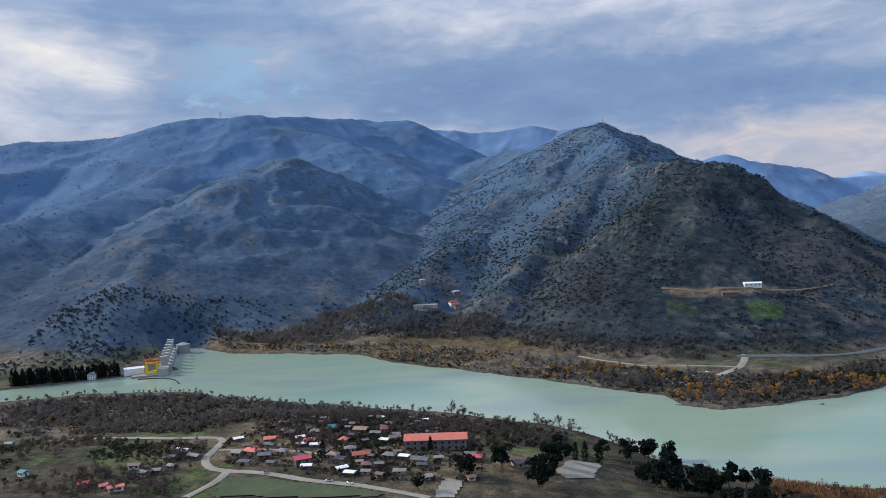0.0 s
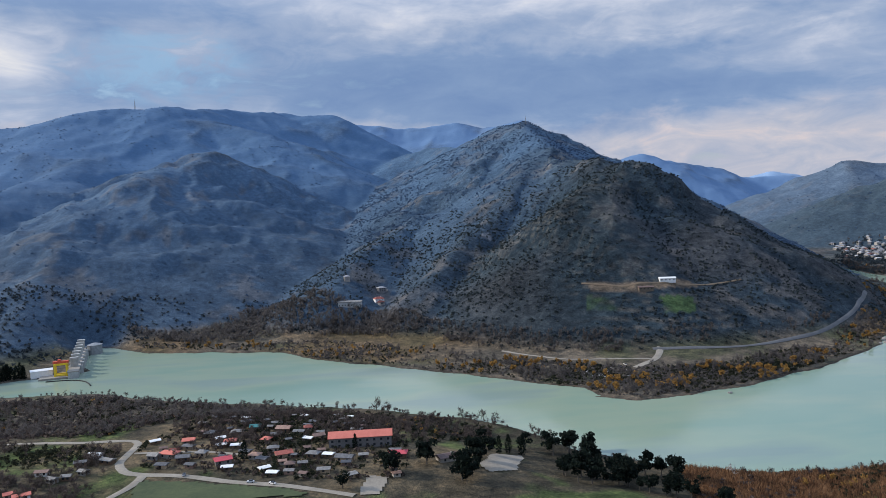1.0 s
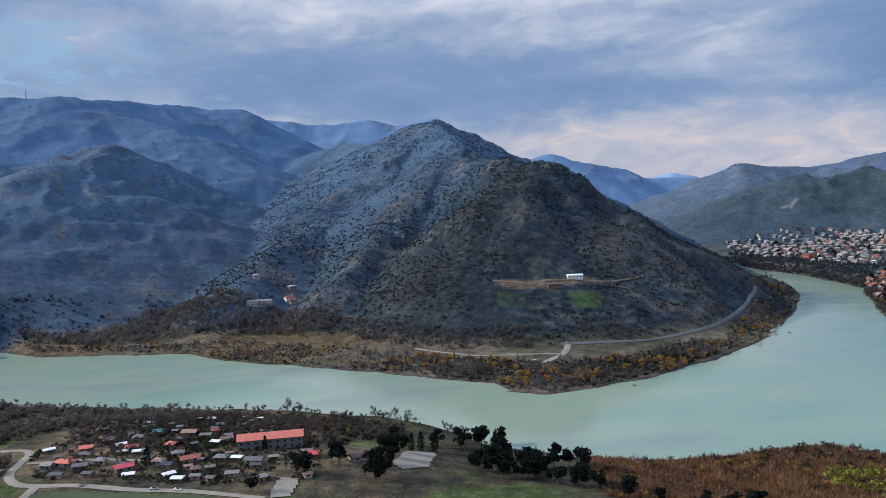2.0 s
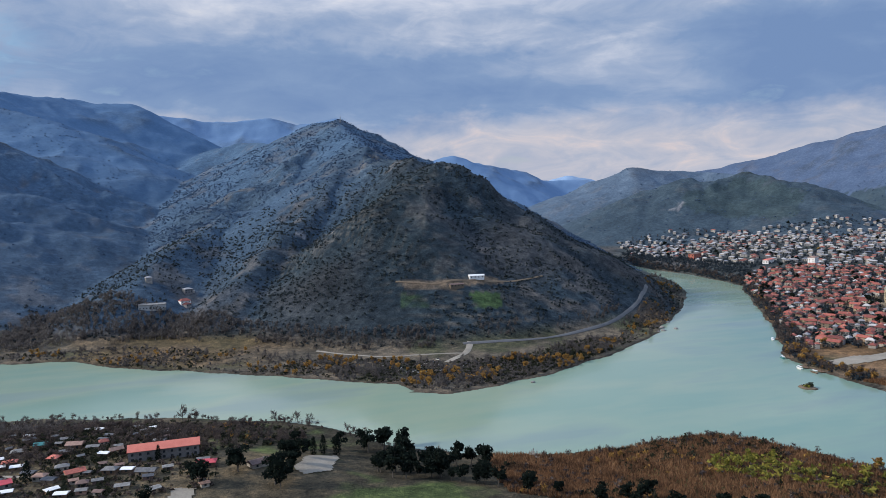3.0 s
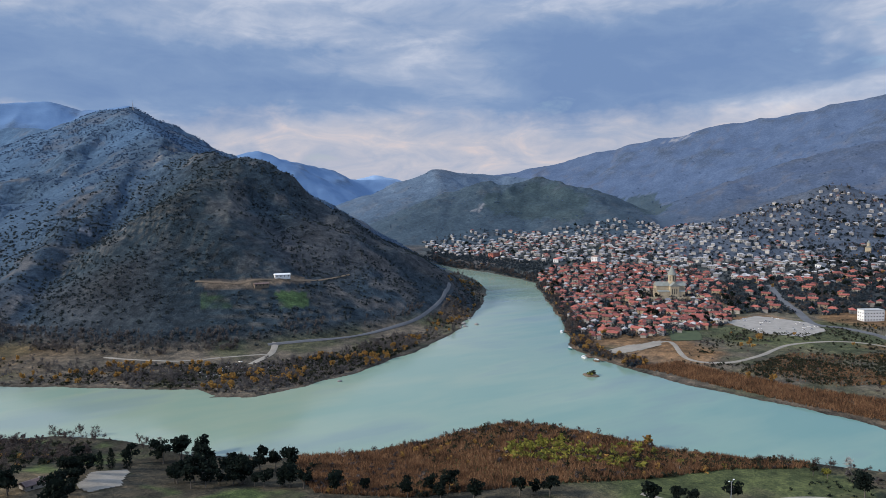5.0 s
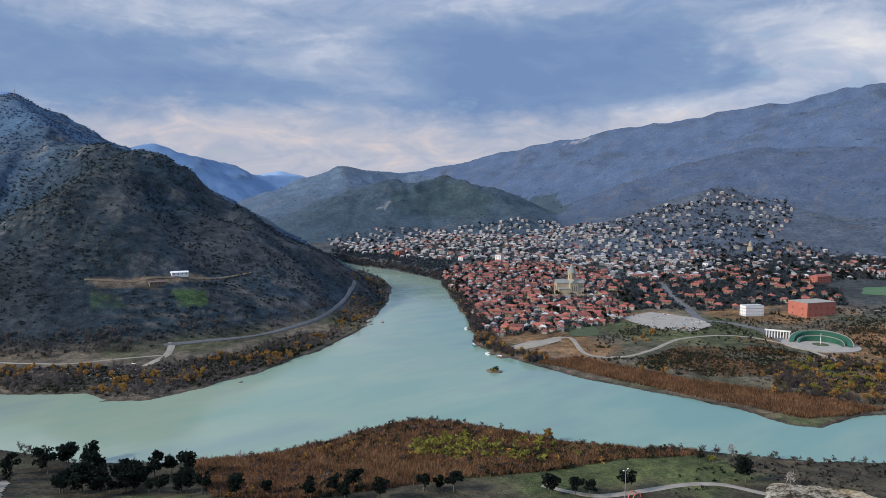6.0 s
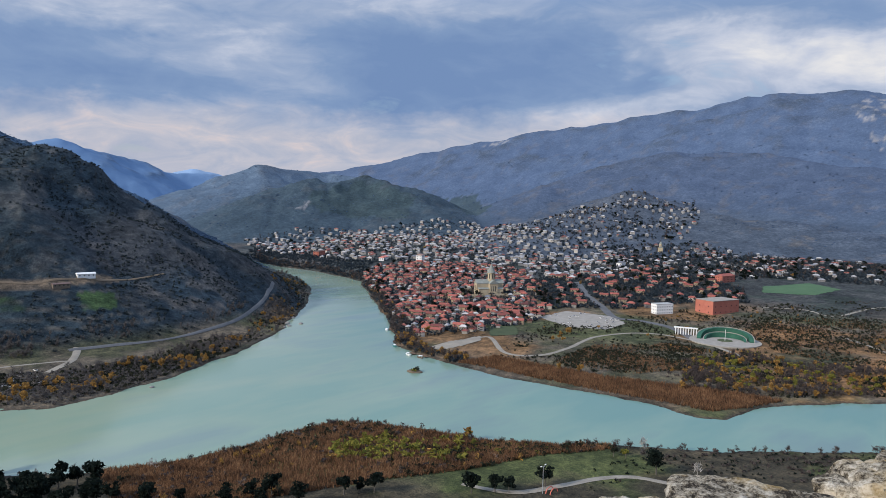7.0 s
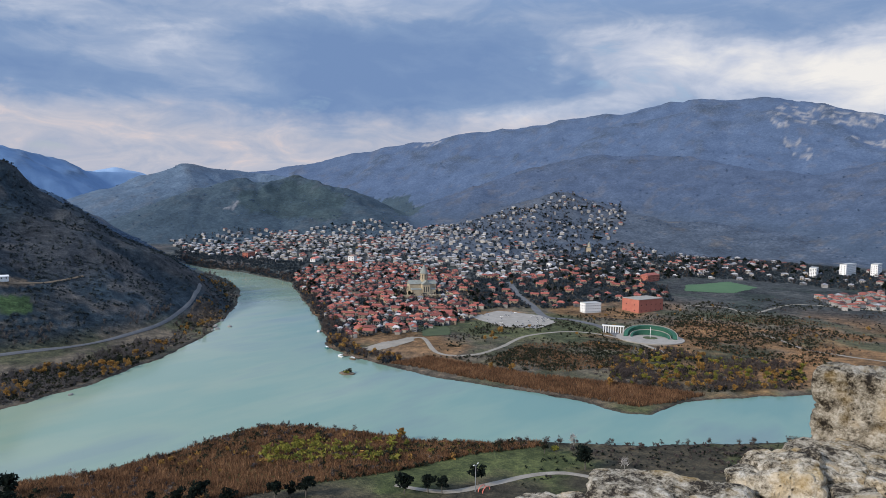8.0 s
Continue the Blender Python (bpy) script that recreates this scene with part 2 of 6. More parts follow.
def value_noise(x, y, seed=0):
    fx, fy = np.floor(x), np.floor(y)
    ix, iy = fx.astype(np.int64), fy.astype(np.int64)
    u, v = x - fx, y - fy
    u, v = u * u * (3 - 2 * u), v * v * (3 - 2 * v)
    a = lattice(ix, iy, seed) * (1 - u) + lattice(ix + 1, iy, seed) * u
    b = lattice(ix, iy + 1, seed) * (1 - u) + lattice(ix + 1, iy + 1, seed) * u
    return a * (1 - v) + b * v


def fractal(x, y, size, octaves=4, seed=0):
    """Layered noise from -1 to 1, with features of that many metres."""
    total, weight, amount = 0.0, 0.0, 1.0
    for k in range(octaves):
        total = total + amount * (value_noise(x / size + 17.3 * k, y / size - 9.1 * k, seed + k) * 2 - 1)
        weight += amount
        amount *= 0.5
        size *= 0.5
    return total / weight


def smooth(a, b, v):
    t = np.clip((v - a) / (b - a), 0, 1)
    return t * t * (3 - 2 * t)


def to_line(x, y, pts):
    """Distance to a line of points."""
    best = np.full(x.shape, 1e9)
    for (ax, ay), (bx, by) in zip(pts[:-1], pts[1:]):
        ex, ey = bx - ax, by - ay
        t = np.clip(((x - ax) * ex + (y - ay) * ey) / (ex * ex + ey * ey + 1e-9), 0, 1)
        best = np.minimum(best, np.hypot(x - ax - t * ex, y - ay - t * ey))
    return best


def inside(x, y, pts):
    hit = np.zeros(x.shape, bool)
    for (ax, ay), (bx, by) in zip(pts, pts[1:] + pts[:1]):
        if ay != by:
            hit ^= ((ay > y) != (by > y)) & (x < (bx - ax) * (y - ay) / (by - ay) + ax)
    return hit


def shore(x, y):
    """Metres from the water's edge: above nought on land."""
    wx, wy = x + 7 * fractal(x, y, 34, 3, 71), y + 7 * fractal(x, y, 34, 3, 91)
    out = np.full(x.shape, 1e9)
    for ring in (RIVER, FAR_WATER):
        d = to_line(wx, wy, ring + ring[:1])
        out = np.where(inside(wx, wy, ring), -d, np.where(out < 0, out, np.minimum(out, d)))
    return out


def crest(x, y, pts, slope, soft):
    best = np.full(x.shape, -1e4)
    for (ax, ay, az), (bx, by, bz) in zip(pts[:-1], pts[1:]):
        ex, ey = bx - ax, by - ay
        t = np.clip(((x - ax) * ex + (y - ay) * ey) / (ex * ex + ey * ey), 0, 1)
        d = np.hypot(x - ax - t * ex, y - ay - t * ey)
        best = np.maximum(best, az + (bz - az) * t - slope * (np.sqrt(d * d + soft * soft) - soft))
    return best


def hills(x, y):
    """Height of the mountains, and the number of the one that rises highest."""
    best, which = np.full(x.shape, -50.0), np.zeros(x.shape, int)
    for k, (pts, slope, soft) in enumerate(RIDGES):
        h = crest(x, y, pts, slope, soft)
        which = np.where(h > best, k, which)
        gap = np.maximum(9 - np.abs(h - best), 0) / 9
        best = np.maximum(best, h) + gap * gap * 2.2
    return best, which


def ground(x, y):
    """Height of the land."""
    x, y = np.asarray(x, float), np.asarray(y, float)
    r = np.hypot(x, y)
    sd = shore(x, y)
    flat = 1.2 + 5 * smooth(0, 140, sd) + 0.9 * fractal(x, y, 60, 3, 5)
    town = smooth(0, 1, (x - 0.75 * y - 60) / 220)
    flat = flat + town * np.clip((r - 1150) * 0.034, 0, 75)
    west = smooth(0, 1, (-0.1 * x + y - 900) / 500)
    flat = flat + west * (1 - town) * 14
    plateau = smooth(330, -60, x) * smooth(0, 120, sd) * smooth(700, 560, r)
    flat = flat + plateau * 15
    high, which = hills(x, y)
    lift = np.clip(high - flat, 0, None)
    rough = smooth(6, 90, lift) * np.where(np.isin(which, (0, 1, 4, 10, 11, 12, 13, 14, 15, 18, 19)), 0.42, 1.0)
    gully = 1 - 2 * np.abs(fractal(x, y, 150, 4, 23))
    high = high + rough * (gully * 19 - 12 + 5 * fractal(x, y, 45, 3, 29)) * np.clip(lift / 120, 0.35, 1.3)
    folds = 1 - 2.6 * np.abs(fractal(x + 0.35 * y, y - 0.35 * x, 520, 3, 37))
    high = high + smooth(60, 200, lift) * smooth(1500, 2100, r) * (folds * 20 - 8) * smooth(0, 260, lift)
    z = np.maximum(flat, high) + np.clip(7 - np.abs(flat - high), 0, 7) ** 2 * 0.03
    near = EYE_HEIGHT - 1.75 - np.minimum(np.clip(r - 2, 0, None) * 0.9, 135) - 60 * smooth(100, 300, r)
    near = near + fractal(x, y, 26, 4, 3) * np.clip((r - 8) * 0.02, 0, 2)
    z = np.maximum(z, np.where(r < 420, near, -50))
    bed = np.clip(sd * 0.35, -4, 0) - 0.2
    bank = 0.3 + np.clip(sd, 0, 9) * 0.16
    return np.where(sd < 0, bed, np.minimum(z, bank + np.clip(sd - 3, 0, None) ** 1.5 * (0.1 + 0.6 * smooth(2400, 2900, r))))


def mesh_from(name, co, faces, mat, attr=None):
    """A mesh object from numpy arrays: vertices and faces of one size."""
    me = bpy.data.meshes.new(name)
    faces = np.asarray(faces, np.int32)
    n, k = faces.shape
    me.vertices.add(len(co))
    me.vertices.foreach_set("co", np.asarray(co, np.float32).ravel())
    me.loops.add(n * k)
    me.loops.foreach_set("vertex_index", faces.ravel())
    me.polygons.add(n)
    me.polygons.foreach_set("loop_start", np.arange(0, n * k, k, dtype=np.int32))
    me.polygons.foreach_set("loop_total", np.full(n, k, np.int32))
    me.update(calc_edges=True)
    if attr is not None:
        layer = me.attributes.new("cover", "FLOAT_COLOR", "POINT")
        layer.data.foreach_set("color", attr.astype(np.float32).ravel())
    me.materials.append(mat)
    return me


def cover(x, y, z):
    """Base colour of what grows or lies on the land, with distance haze mixed in."""
    r, sd = np.hypot(x, y), shore(x, y)
    high, which = hills(x, y)
    n1, n2, n3 = fractal(x, y, 240, 4, 41), fractal(x, y, 70, 4, 43), fractal(x, y, 22, 3, 47)
    col = np.empty(x.shape + (3,))
    broken = np.ones(x.shape)                                       # texture contrast, cut on far hills as painted haze

    def lay(mask, a):
        m = np.clip(mask, 0, 1)[..., None]
        col[:] = col * (1 - m) + np.array(a) * m

    col[:] = (0.12, 0.10, 0.075)                                   # dry flats
    lay(smooth(0.0, 0.35, n2), (0.075, 0.075, 0.045))               # scrub
    lay(smooth(0.15, 0.5, n1) * 0.6, (0.15, 0.098, 0.05))           # straw
    near_side = smooth(660, 600, r)
    lay(smooth(40, 200, x - 500) * smooth(0.0, 0.3, n1 - 0.5 * n2) * 0.8, (0.062, 0.078, 0.034))   # damp meadow
    lay(smooth(40, 200, x - 500) * smooth(-0.02, 0.25, -n1 - 0.5 * n2) * 0.9, (0.22, 0.125, 0.06))  # rust-coloured grass
    lay(near_side, (0.064, 0.055, 0.038))
    lay(near_side * smooth(-0.02, 0.25, n2 + 0.3 * n3), (0.07, 0.092, 0.034))   # grass
    lay(near_side * smooth(270, 350, x) * smooth(-0.35, 0.15, n2), (0.075, 0.088, 0.036))
    lay(near_side * smooth(0.2, 0.5, n1 - 0.3 * n3), (0.13, 0.10, 0.062))
    town = smooth(0, 1, (x - 0.75 * y - 60) / 220) * smooth(1150, 1350, r)
    # haze painted in: land past 1250 m from the viewer goes blue-grey
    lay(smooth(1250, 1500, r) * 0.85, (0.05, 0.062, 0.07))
    lay(town * 0.9, (0.055, 0.06, 0.06))
    lay(town * smooth(0.1, 0.4, n2), (0.04, 0.05, 0.045))
    lift = high - z
    on_hill = smooth(-14, 2, high - 21) * smooth(-30, -4, lift)
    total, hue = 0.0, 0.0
    # blend the ridge colours, blue haze included
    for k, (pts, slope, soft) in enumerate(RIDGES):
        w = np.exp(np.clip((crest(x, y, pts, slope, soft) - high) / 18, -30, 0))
        total, hue = total + w, hue + w[..., None] * HAZY_HILL_COLOURS[k]
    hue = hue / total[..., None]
    # dark woods at the foot, with the painted haze thinner low down
    low_wood_haze = smooth(290, 25, z) * LOW_WOOD_HAZE[which]
    hue = hue * (1 - low_wood_haze[..., None]) + np.array((0.04, 0.064, 0.093)) * low_wood_haze[..., None]
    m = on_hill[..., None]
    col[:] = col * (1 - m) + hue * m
    broken = 1 - on_hill * (1 - np.maximum(HAZE_CONTRAST[which], 0.85 * low_wood_haze))
    stony = on_hill * STONY[which]
    steps = np.sin((z + 5 * n2 + 2 * n3) * 2 * np.pi / 8) * np.isin(which, (6, 7)) * on_hill
    lay(smooth(0.5, 0.95, steps) * smooth(0.35, -0.25, n1) * 0.6, (0.125, 0.108, 0.085))
    lay(stony * smooth(0.12, 0.42, n2 * 0.6 + n3 * 0.5) * 0.75, (0.125, 0.112, 0.10))
    lay(on_hill * smooth(0.15, 0.5, n1) * 0.35 * (HAZE_CONTRAST[which] > 0.85), (0.085, 0.072, 0.066))
    for ring in GREEN_PLOTS:
        lay(inside(x + 5 * n3, y + 5 * n2, ring) * smooth(-0.75, 0.1, n3 + n2) * 0.95, (0.05, 0.085, 0.034))
    lay(inside(x + 7 * n3, y + 7 * n2, DUG_TERRACE) * smooth(-0.5, 0.2, n3) * 0.8, (0.17, 0.125, 0.085))
    for ring in PALE_ROCK:
        lay(inside(x + 9 * n3, y + 9 * n2, ring) * smooth(-0.15, 0.35, n3 + 0.4 * n2) * 0.8, (0.25, 0.245, 0.25))
    for ring in DARK_PINES:
        lay(inside(x + 40 * n3, y + 40 * n2, ring) * 0.75, (0.035, 0.055, 0.06))
    lay(smooth(7, 0, sd) * (sd > -30), (0.06, 0.05, 0.04))          # wet edge
    lay(smooth(150, 60, r), (0.12, 0.11, 0.08))
    return np.concatenate([col, broken[..., None]], -1)


# one colour per ridge; farther ridges have blue haze put into theirs
HAZY_HILL_COLOURS = np.array([
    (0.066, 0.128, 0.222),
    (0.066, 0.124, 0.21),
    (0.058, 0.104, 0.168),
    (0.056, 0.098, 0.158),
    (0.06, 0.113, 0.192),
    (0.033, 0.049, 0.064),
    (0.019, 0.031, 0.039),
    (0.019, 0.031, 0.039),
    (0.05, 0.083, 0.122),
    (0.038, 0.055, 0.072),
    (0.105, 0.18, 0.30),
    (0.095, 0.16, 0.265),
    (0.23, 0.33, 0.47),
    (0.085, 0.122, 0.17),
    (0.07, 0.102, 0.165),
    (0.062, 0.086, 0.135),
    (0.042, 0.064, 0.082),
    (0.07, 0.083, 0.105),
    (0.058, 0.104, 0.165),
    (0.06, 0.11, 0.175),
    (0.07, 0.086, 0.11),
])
STONY = np.array([0.0, 0.0, 0.5, 0.4, 0.0, 0.8, 0.35, 0.35, 0.8, 0.7, 0.0, 0.0, 0.0, 0.3, 0.3, 0.35, 0.2, 0.3, 0.5, 0.3, 0.7])
# texture contrast per ridge; low values imitate haze over the far ones
HAZE_CONTRAST = np.array([0.2, 0.22, 0.5, 0.45, 0.25, 1.0, 1.0, 1.0, 0.8, 0.9, 0.1, 0.12, 0.1, 0.5, 0.35, 0.4, 0.6, 0.6, 0.55, 0.45, 0.7])
LOW_WOOD_HAZE = np.array([0.9, 0.9, 0.85, 0.85, 0.9, 0, 0, 0, 0.6, 0.3, 0, 0.3, 0, 0.45, 0.45, 0.45, 0.2, 0.2, 0.7, 0.8, 0.2])
PALE_ROCK = [
    [(3633, 761), (3808, 712), (3812, 494), (3771, 308), (3701, 285), (3639, 423), (3567, 593), (3498, 671)], [(3430, 644), (3469, 595), (3326, 504), (3276, 515), (3327, 607)],
    [(3521, 450), (3528, 268), (3450, 261), (3513, 363)], [(1600, 2067), (1700, 2118), (1682, 2071), (1603, 2034)],
    [(3341, 2611), (3450, 2495), (3380, 2398), (3299, 2538)], [(193, 1213), (255, 1213), (230, 1072), (192, 1189)],
]
GREEN_PLOTS = [[(266, 881), (306, 864), (297, 841), (261, 851)], [(357, 857), (402, 861), (389, 831), (348, 830)]]
DUG_TERRACE = [(270, 905), (356, 881), (404, 897), (422, 882), (334, 866), (278, 883)]
DARK_PINES = [[(1747, 2172), (2009, 2136), (2024, 1900), (1863, 1773), (1739, 1935), (1651, 2019)], [(2753, 2335), (2824, 2200), (2298, 1733), (2115, 1724)]]


LAND_GRID = {}


def land():
    az = np.radians(np.concatenate([np.arange(-42, 97, 0.155), np.arange(97, 318, 2.6)]))
    r = [2.0, 5.0, 8.0]
    while r[-1] < 150:
        r.append(r[-1] * 1.06)
    while r[-1] < 4930:
        r.append(r[-1] * 1.0064)
    r = np.array(r)
    R, A = np.meshgrid(r, az)
    X, Y = R * np.sin(A), R * np.cos(A)
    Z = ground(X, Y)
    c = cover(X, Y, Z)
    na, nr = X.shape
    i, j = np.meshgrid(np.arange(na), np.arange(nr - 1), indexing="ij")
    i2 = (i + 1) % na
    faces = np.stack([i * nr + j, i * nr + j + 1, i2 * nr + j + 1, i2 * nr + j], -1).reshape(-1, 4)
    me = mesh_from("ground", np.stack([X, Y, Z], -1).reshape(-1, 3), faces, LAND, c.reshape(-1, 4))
    LAND_GRID["z"] = Z
    LAND_GRID["r"] = r
    me.polygons.foreach_set("use_smooth", np.ones(len(faces), bool))
    return tagged(new("ground", me), "valley floor, scrubby banks and bare wooded mountains", "ground", kind="structure")


land()


def water_plain(name, x0, y0, x1, y1, label):
    me = mesh_from(name, [(x0, y0, 0), (x1, y0, 0), (x1, y1, 0), (x0, y1, 0)], [(0, 1, 2, 3)], WATER)
    return tagged(new(name, me), label, "river", kind="structure")


water_plain("water", -900, -160, 1900, 4600, "milky green river water, slightly rippled")


# ---- building blocks ----
def height(x, y):
    """Height of the land as it is meshed."""
    r, a = math.hypot(x, y), (math.degrees(math.atan2(x, y)) + 42) / 0.155
    if not 0 <= a < 895 or r < 9:
        return float(ground(np.array([x], float), np.array([y], float))[0])
    k = int(np.searchsorted(LAND_GRID["r"], r)) - 1
    r0, r1 = LAND_GRID["r"][k], LAND_GRID["r"][k + 1]
    u, i, z = (r - r0) / (r1 - r0), int(a), LAND_GRID["z"]
    v = a - i
    return float((z[i, k] * (1 - u) + z[i, k + 1] * u) * (1 - v) + (z[i + 1, k] * (1 - u) + z[i + 1, k + 1] * u) * v)


def finish(name, bm, mat, smooth_faces=False):
    me = bpy.data.meshes.new(name)
    bm.to_mesh(me)
    bm.free()
    for m in (mat if isinstance(mat, (list, tuple)) else [mat]):
        me.materials.append(m)
    if smooth_faces:
        me.polygons.foreach_set("use_smooth", np.ones(len(me.polygons), bool))
    return me


def part(name, bm, mat, parent, label="", smooth_faces=False):
    ob = new(name, finish(name, bm, mat, smooth_faces))
    ob.parent = parent
    if label:
        tagged(ob, label)
    return ob


def thing(name, m, label, category, group="", kind=""):
    ob = new(name)
    ob.matrix_basis = m
    ob.empty_display_size = 0.5
    return tagged(ob, label, category, group, kind)


def solid(bm, verts, faces):
    vs = [bm.verts.new(v) for v in verts]
    for f in faces:
        bm.faces.new([vs[k] for k in f])


def box(bm, x0, y0, z0, x1, y1, z1, taper=0.0):
    t = taper
    solid(bm, [(x0, y0, z0), (x1, y0, z0), (x1, y1, z0), (x0, y1, z0), (x0 + t, y0 + t, z1), (x1 - t, y0 + t, z1), (x1 - t, y1 - t, z1), (x0 + t, y1 - t, z1)],
          [(3, 2, 1, 0), (4, 5, 6, 7), (0, 1, 5, 4), (1, 2, 6, 5), (2, 3, 7, 6), (3, 0, 4, 7)])


def tube(bm, a, b, r1, r2, sides=6, caps=True):
    a, b = Vector(a), Vector(b)
    q = (b - a).to_track_quat("Z", "Y")
    lo = [bm.verts.new(a + q @ Vector((r1 * math.cos(2 * math.pi * k / sides), r1 * math.sin(2 * math.pi * k / sides), 0))) for k in range(sides)]
    hi = [bm.verts.new(b + q @ Vector((r2 * math.cos(2 * math.pi * k / sides), r2 * math.sin(2 * math.pi * k / sides), 0))) for k in range(sides)]
    for k in range(sides):
        bm.faces.new((lo[k], lo[(k + 1) % sides], hi[(k + 1) % sides], hi[k]))
    if caps:
        bm.faces.new(lo[::-1])
        bm.faces.new(hi)


def roof_shape(bm, w, d, z, rise, over=0.5, hip=0.0, thick=0.25):
    """A gabled (hip=0) or hipped roof over w x d, ridge along x."""
    x, y = w / 2 + over, d / 2 + over
    h = max(x - hip, 0.05)
    solid(bm, [(-x, -y, z - thick), (x, -y, z - thick), (x, y, z - thick), (-x, y, z - thick), (-x, -y, z), (x, -y, z), (x, y, z), (-x, y, z), (-h, 0, z + rise), (h, 0, z + rise)],
          [(3, 2, 1, 0), (0, 1, 5, 4), (1, 2, 6, 5), (2, 3, 7, 6), (3, 0, 4, 7), (4, 5, 9, 8), (6, 7, 8, 9), (5, 6, 9), (7, 4, 8)])


def ribbon(name, pts, width, mat, label, lift=0.55, step=6.0):
    """A road or path that follows the land."""
    P = [np.array(p, float) for p in pts]
    line = []
    for k in range(len(P) - 1):
        p0, p1, p2, p3 = P[max(k - 1, 0)], P[k], P[k + 1], P[min(k + 2, len(P) - 1)]
        n = max(int(np.linalg.norm(p2 - p1) / step), 2)
        for t in np.linspace(0, 1, n, endpoint=False):
            line.append(0.5 * (2 * p1 + (p2 - p0) * t + (2 * p0 - 5 * p1 + 4 * p2 - p3) * t * t + (3 * p1 - p0 - 3 * p2 + p3) * t ** 3))
    line.append(P[-1])
    line = np.array(line)
    d = np.gradient(line, axis=0)
    d /= np.linalg.norm(d, axis=1)[:, None] + 1e-9
    side = np.c_[-d[:, 1], d[:, 0]]
    wid = width / 2 * (1 + 0.22 * fractal(line[:, 0], line[:, 1], 25, 3, 12))[:, None]
    rows = [line + side * wid * k for k in (1.15, 0.5, -0.5, -1.15)]
    co = []
    for k, row in enumerate(rows):
        z = ground(row[:, 0], row[:, 1])
        co.append(np.c_[row, np.maximum(z, 0.2) + (lift if k in (1, 2) else lift * 0.45)])
    n = len(line)
    faces = [(k * n + j, (k + 1) * n + j, (k + 1) * n + j + 1, k * n + j + 1) for k in range(3) for j in range(n - 1)]
    return tagged(new(name, mesh_from(name, np.concatenate(co), faces, mat)), label, "road", kind="structure")


def patch(name, ring, mat, label, lift=0.5, step=2.5):
    """A paved or planted area laid over the land."""
    xs, ys = [p[0] for p in ring], [p[1] for p in ring]
    X, Y = np.meshgrid(np.arange(min(xs), max(xs) + step, step), np.arange(min(ys), max(ys) + step, step))
    jx, jy = X + 3 * fractal(X, Y, 20, 2, 3), Y + 3 * fractal(X, Y, 20, 2, 4)
    ok = inside(jx, jy, ring)
    Z = np.maximum(ground(X, Y), 0.2) + lift
    n, m = X.shape
    faces = []
    for i in range(n - 1):
        for j in range(m - 1):
            if ok[i, j] or ok[i + 1, j + 1]:
                faces.append((i * m + j, i * m + j + 1, (i + 1) * m + j + 1, (i + 1) * m + j))
    return tagged(new(name, mesh_from(name, np.stack([X, Y, Z], -1).reshape(-1, 3), faces, mat)), label, "pavement", kind="structure")


DIRT = mottled("pale_dirt", (0.17, 0.15, 0.12), (0.30, 0.265, 0.215), 0.08, 0.95, 0.4, 0.05)
ASPHALT = mottled("worn_asphalt", (0.07, 0.07, 0.072), (0.125, 0.125, 0.127), 0.06, 0.9, 0.3, 0.03)
PAVING = mottled("pale_paving", (0.20, 0.18, 0.15), (0.33, 0.30, 0.26), 0.1, 0.85, 0.3, 0.03)
TURF = mottled("green_turf", (0.03, 0.045, 0.02), (0.07, 0.085, 0.036), 0.05, 0.95, 0.6, 0.3)
PITCH_TURF = mottled("pitch_turf", (0.045, 0.095, 0.045), (0.07, 0.13, 0.06), 0.03, 0.95, 0.4, 0.1)
BARE_SOIL = mottled("turned_soil", (0.10, 0.075, 0.05), (0.17, 0.125, 0.085), 0.07, 0.95, 0.7, 0.4)

# ---- roads, paths and open areas ----
ribbon("road", [(-339, 550), (-303, 550), (-262, 537), (-209, 520), (-166, 514), (-162, 484), (-162, 469), (-154, 453), (-142, 446), (-115, 439), (-81, 422), (-53, 411), (-13, 390)], 4.6, DIRT, "pale unpaved village road")
ribbon("road", [(-140, 447), (-142, 429), (-152, 404)], 4.6, DIRT, "pale unpaved track joining the village road", 0.62)
ribbon("path", [(-158, 487), (-114, 481), (-78, 468), (-40, 462)], 3, DIRT, "narrow pale lane between garden plots")
ribbon("road", [(696, 953), (631, 881), (584, 841), (534, 810), (480, 792), (415, 776), (354, 775), (312, 778)], 4.2, ASPHALT, "grey riverside highway round the foot of the hill", 0.9)
ribbon("path", [(322, 780), (299, 740), (267, 714)], 6, DIRT, "pale dirt track down to the bank")
ribbon("path", [(299, 740), (250, 758), (202, 772), (150, 829)], 3, DIRT, "faint dirt track across the dry flats", 0.6)
ribbon("path", [(616, 547), (666, 538), (710, 533), (657, 470), (667, 434), (713, 425), (804, 439), (868, 415), (884, 374), (863, 313), (823, 264)], 5, DIRT, "pale footpath round the river meadow")
ribbon("road", [(1249, 724), (1119, 625), (1036, 552), (965, 494), (965, 453), (943, 399), (884, 343)], 11, ASPHALT, "wide grey town street", 0.7)
ribbon("path", [(331, 265), (341, 235), (369, 221), (398, 210), (416, 195), (420, 174), (423, 160)], 5, DIRT, "pale gravel track over the grass slope")
ribbon("path", [(1050, 215), (1008, 179), (966, 140), (957, 96), (956, 58)], 5, DIRT, "pale straight path over the meadow")
ribbon("path", [(764, 187), (742, 155)], 4, DIRT, "short pale path to the water")
ribbon("road", [(1219, 377), (1244, 310), (1219, 260), (1347, 225), (1369, 159), (1375, 89)], 5, DIRT, "pale track over the fields by the town")
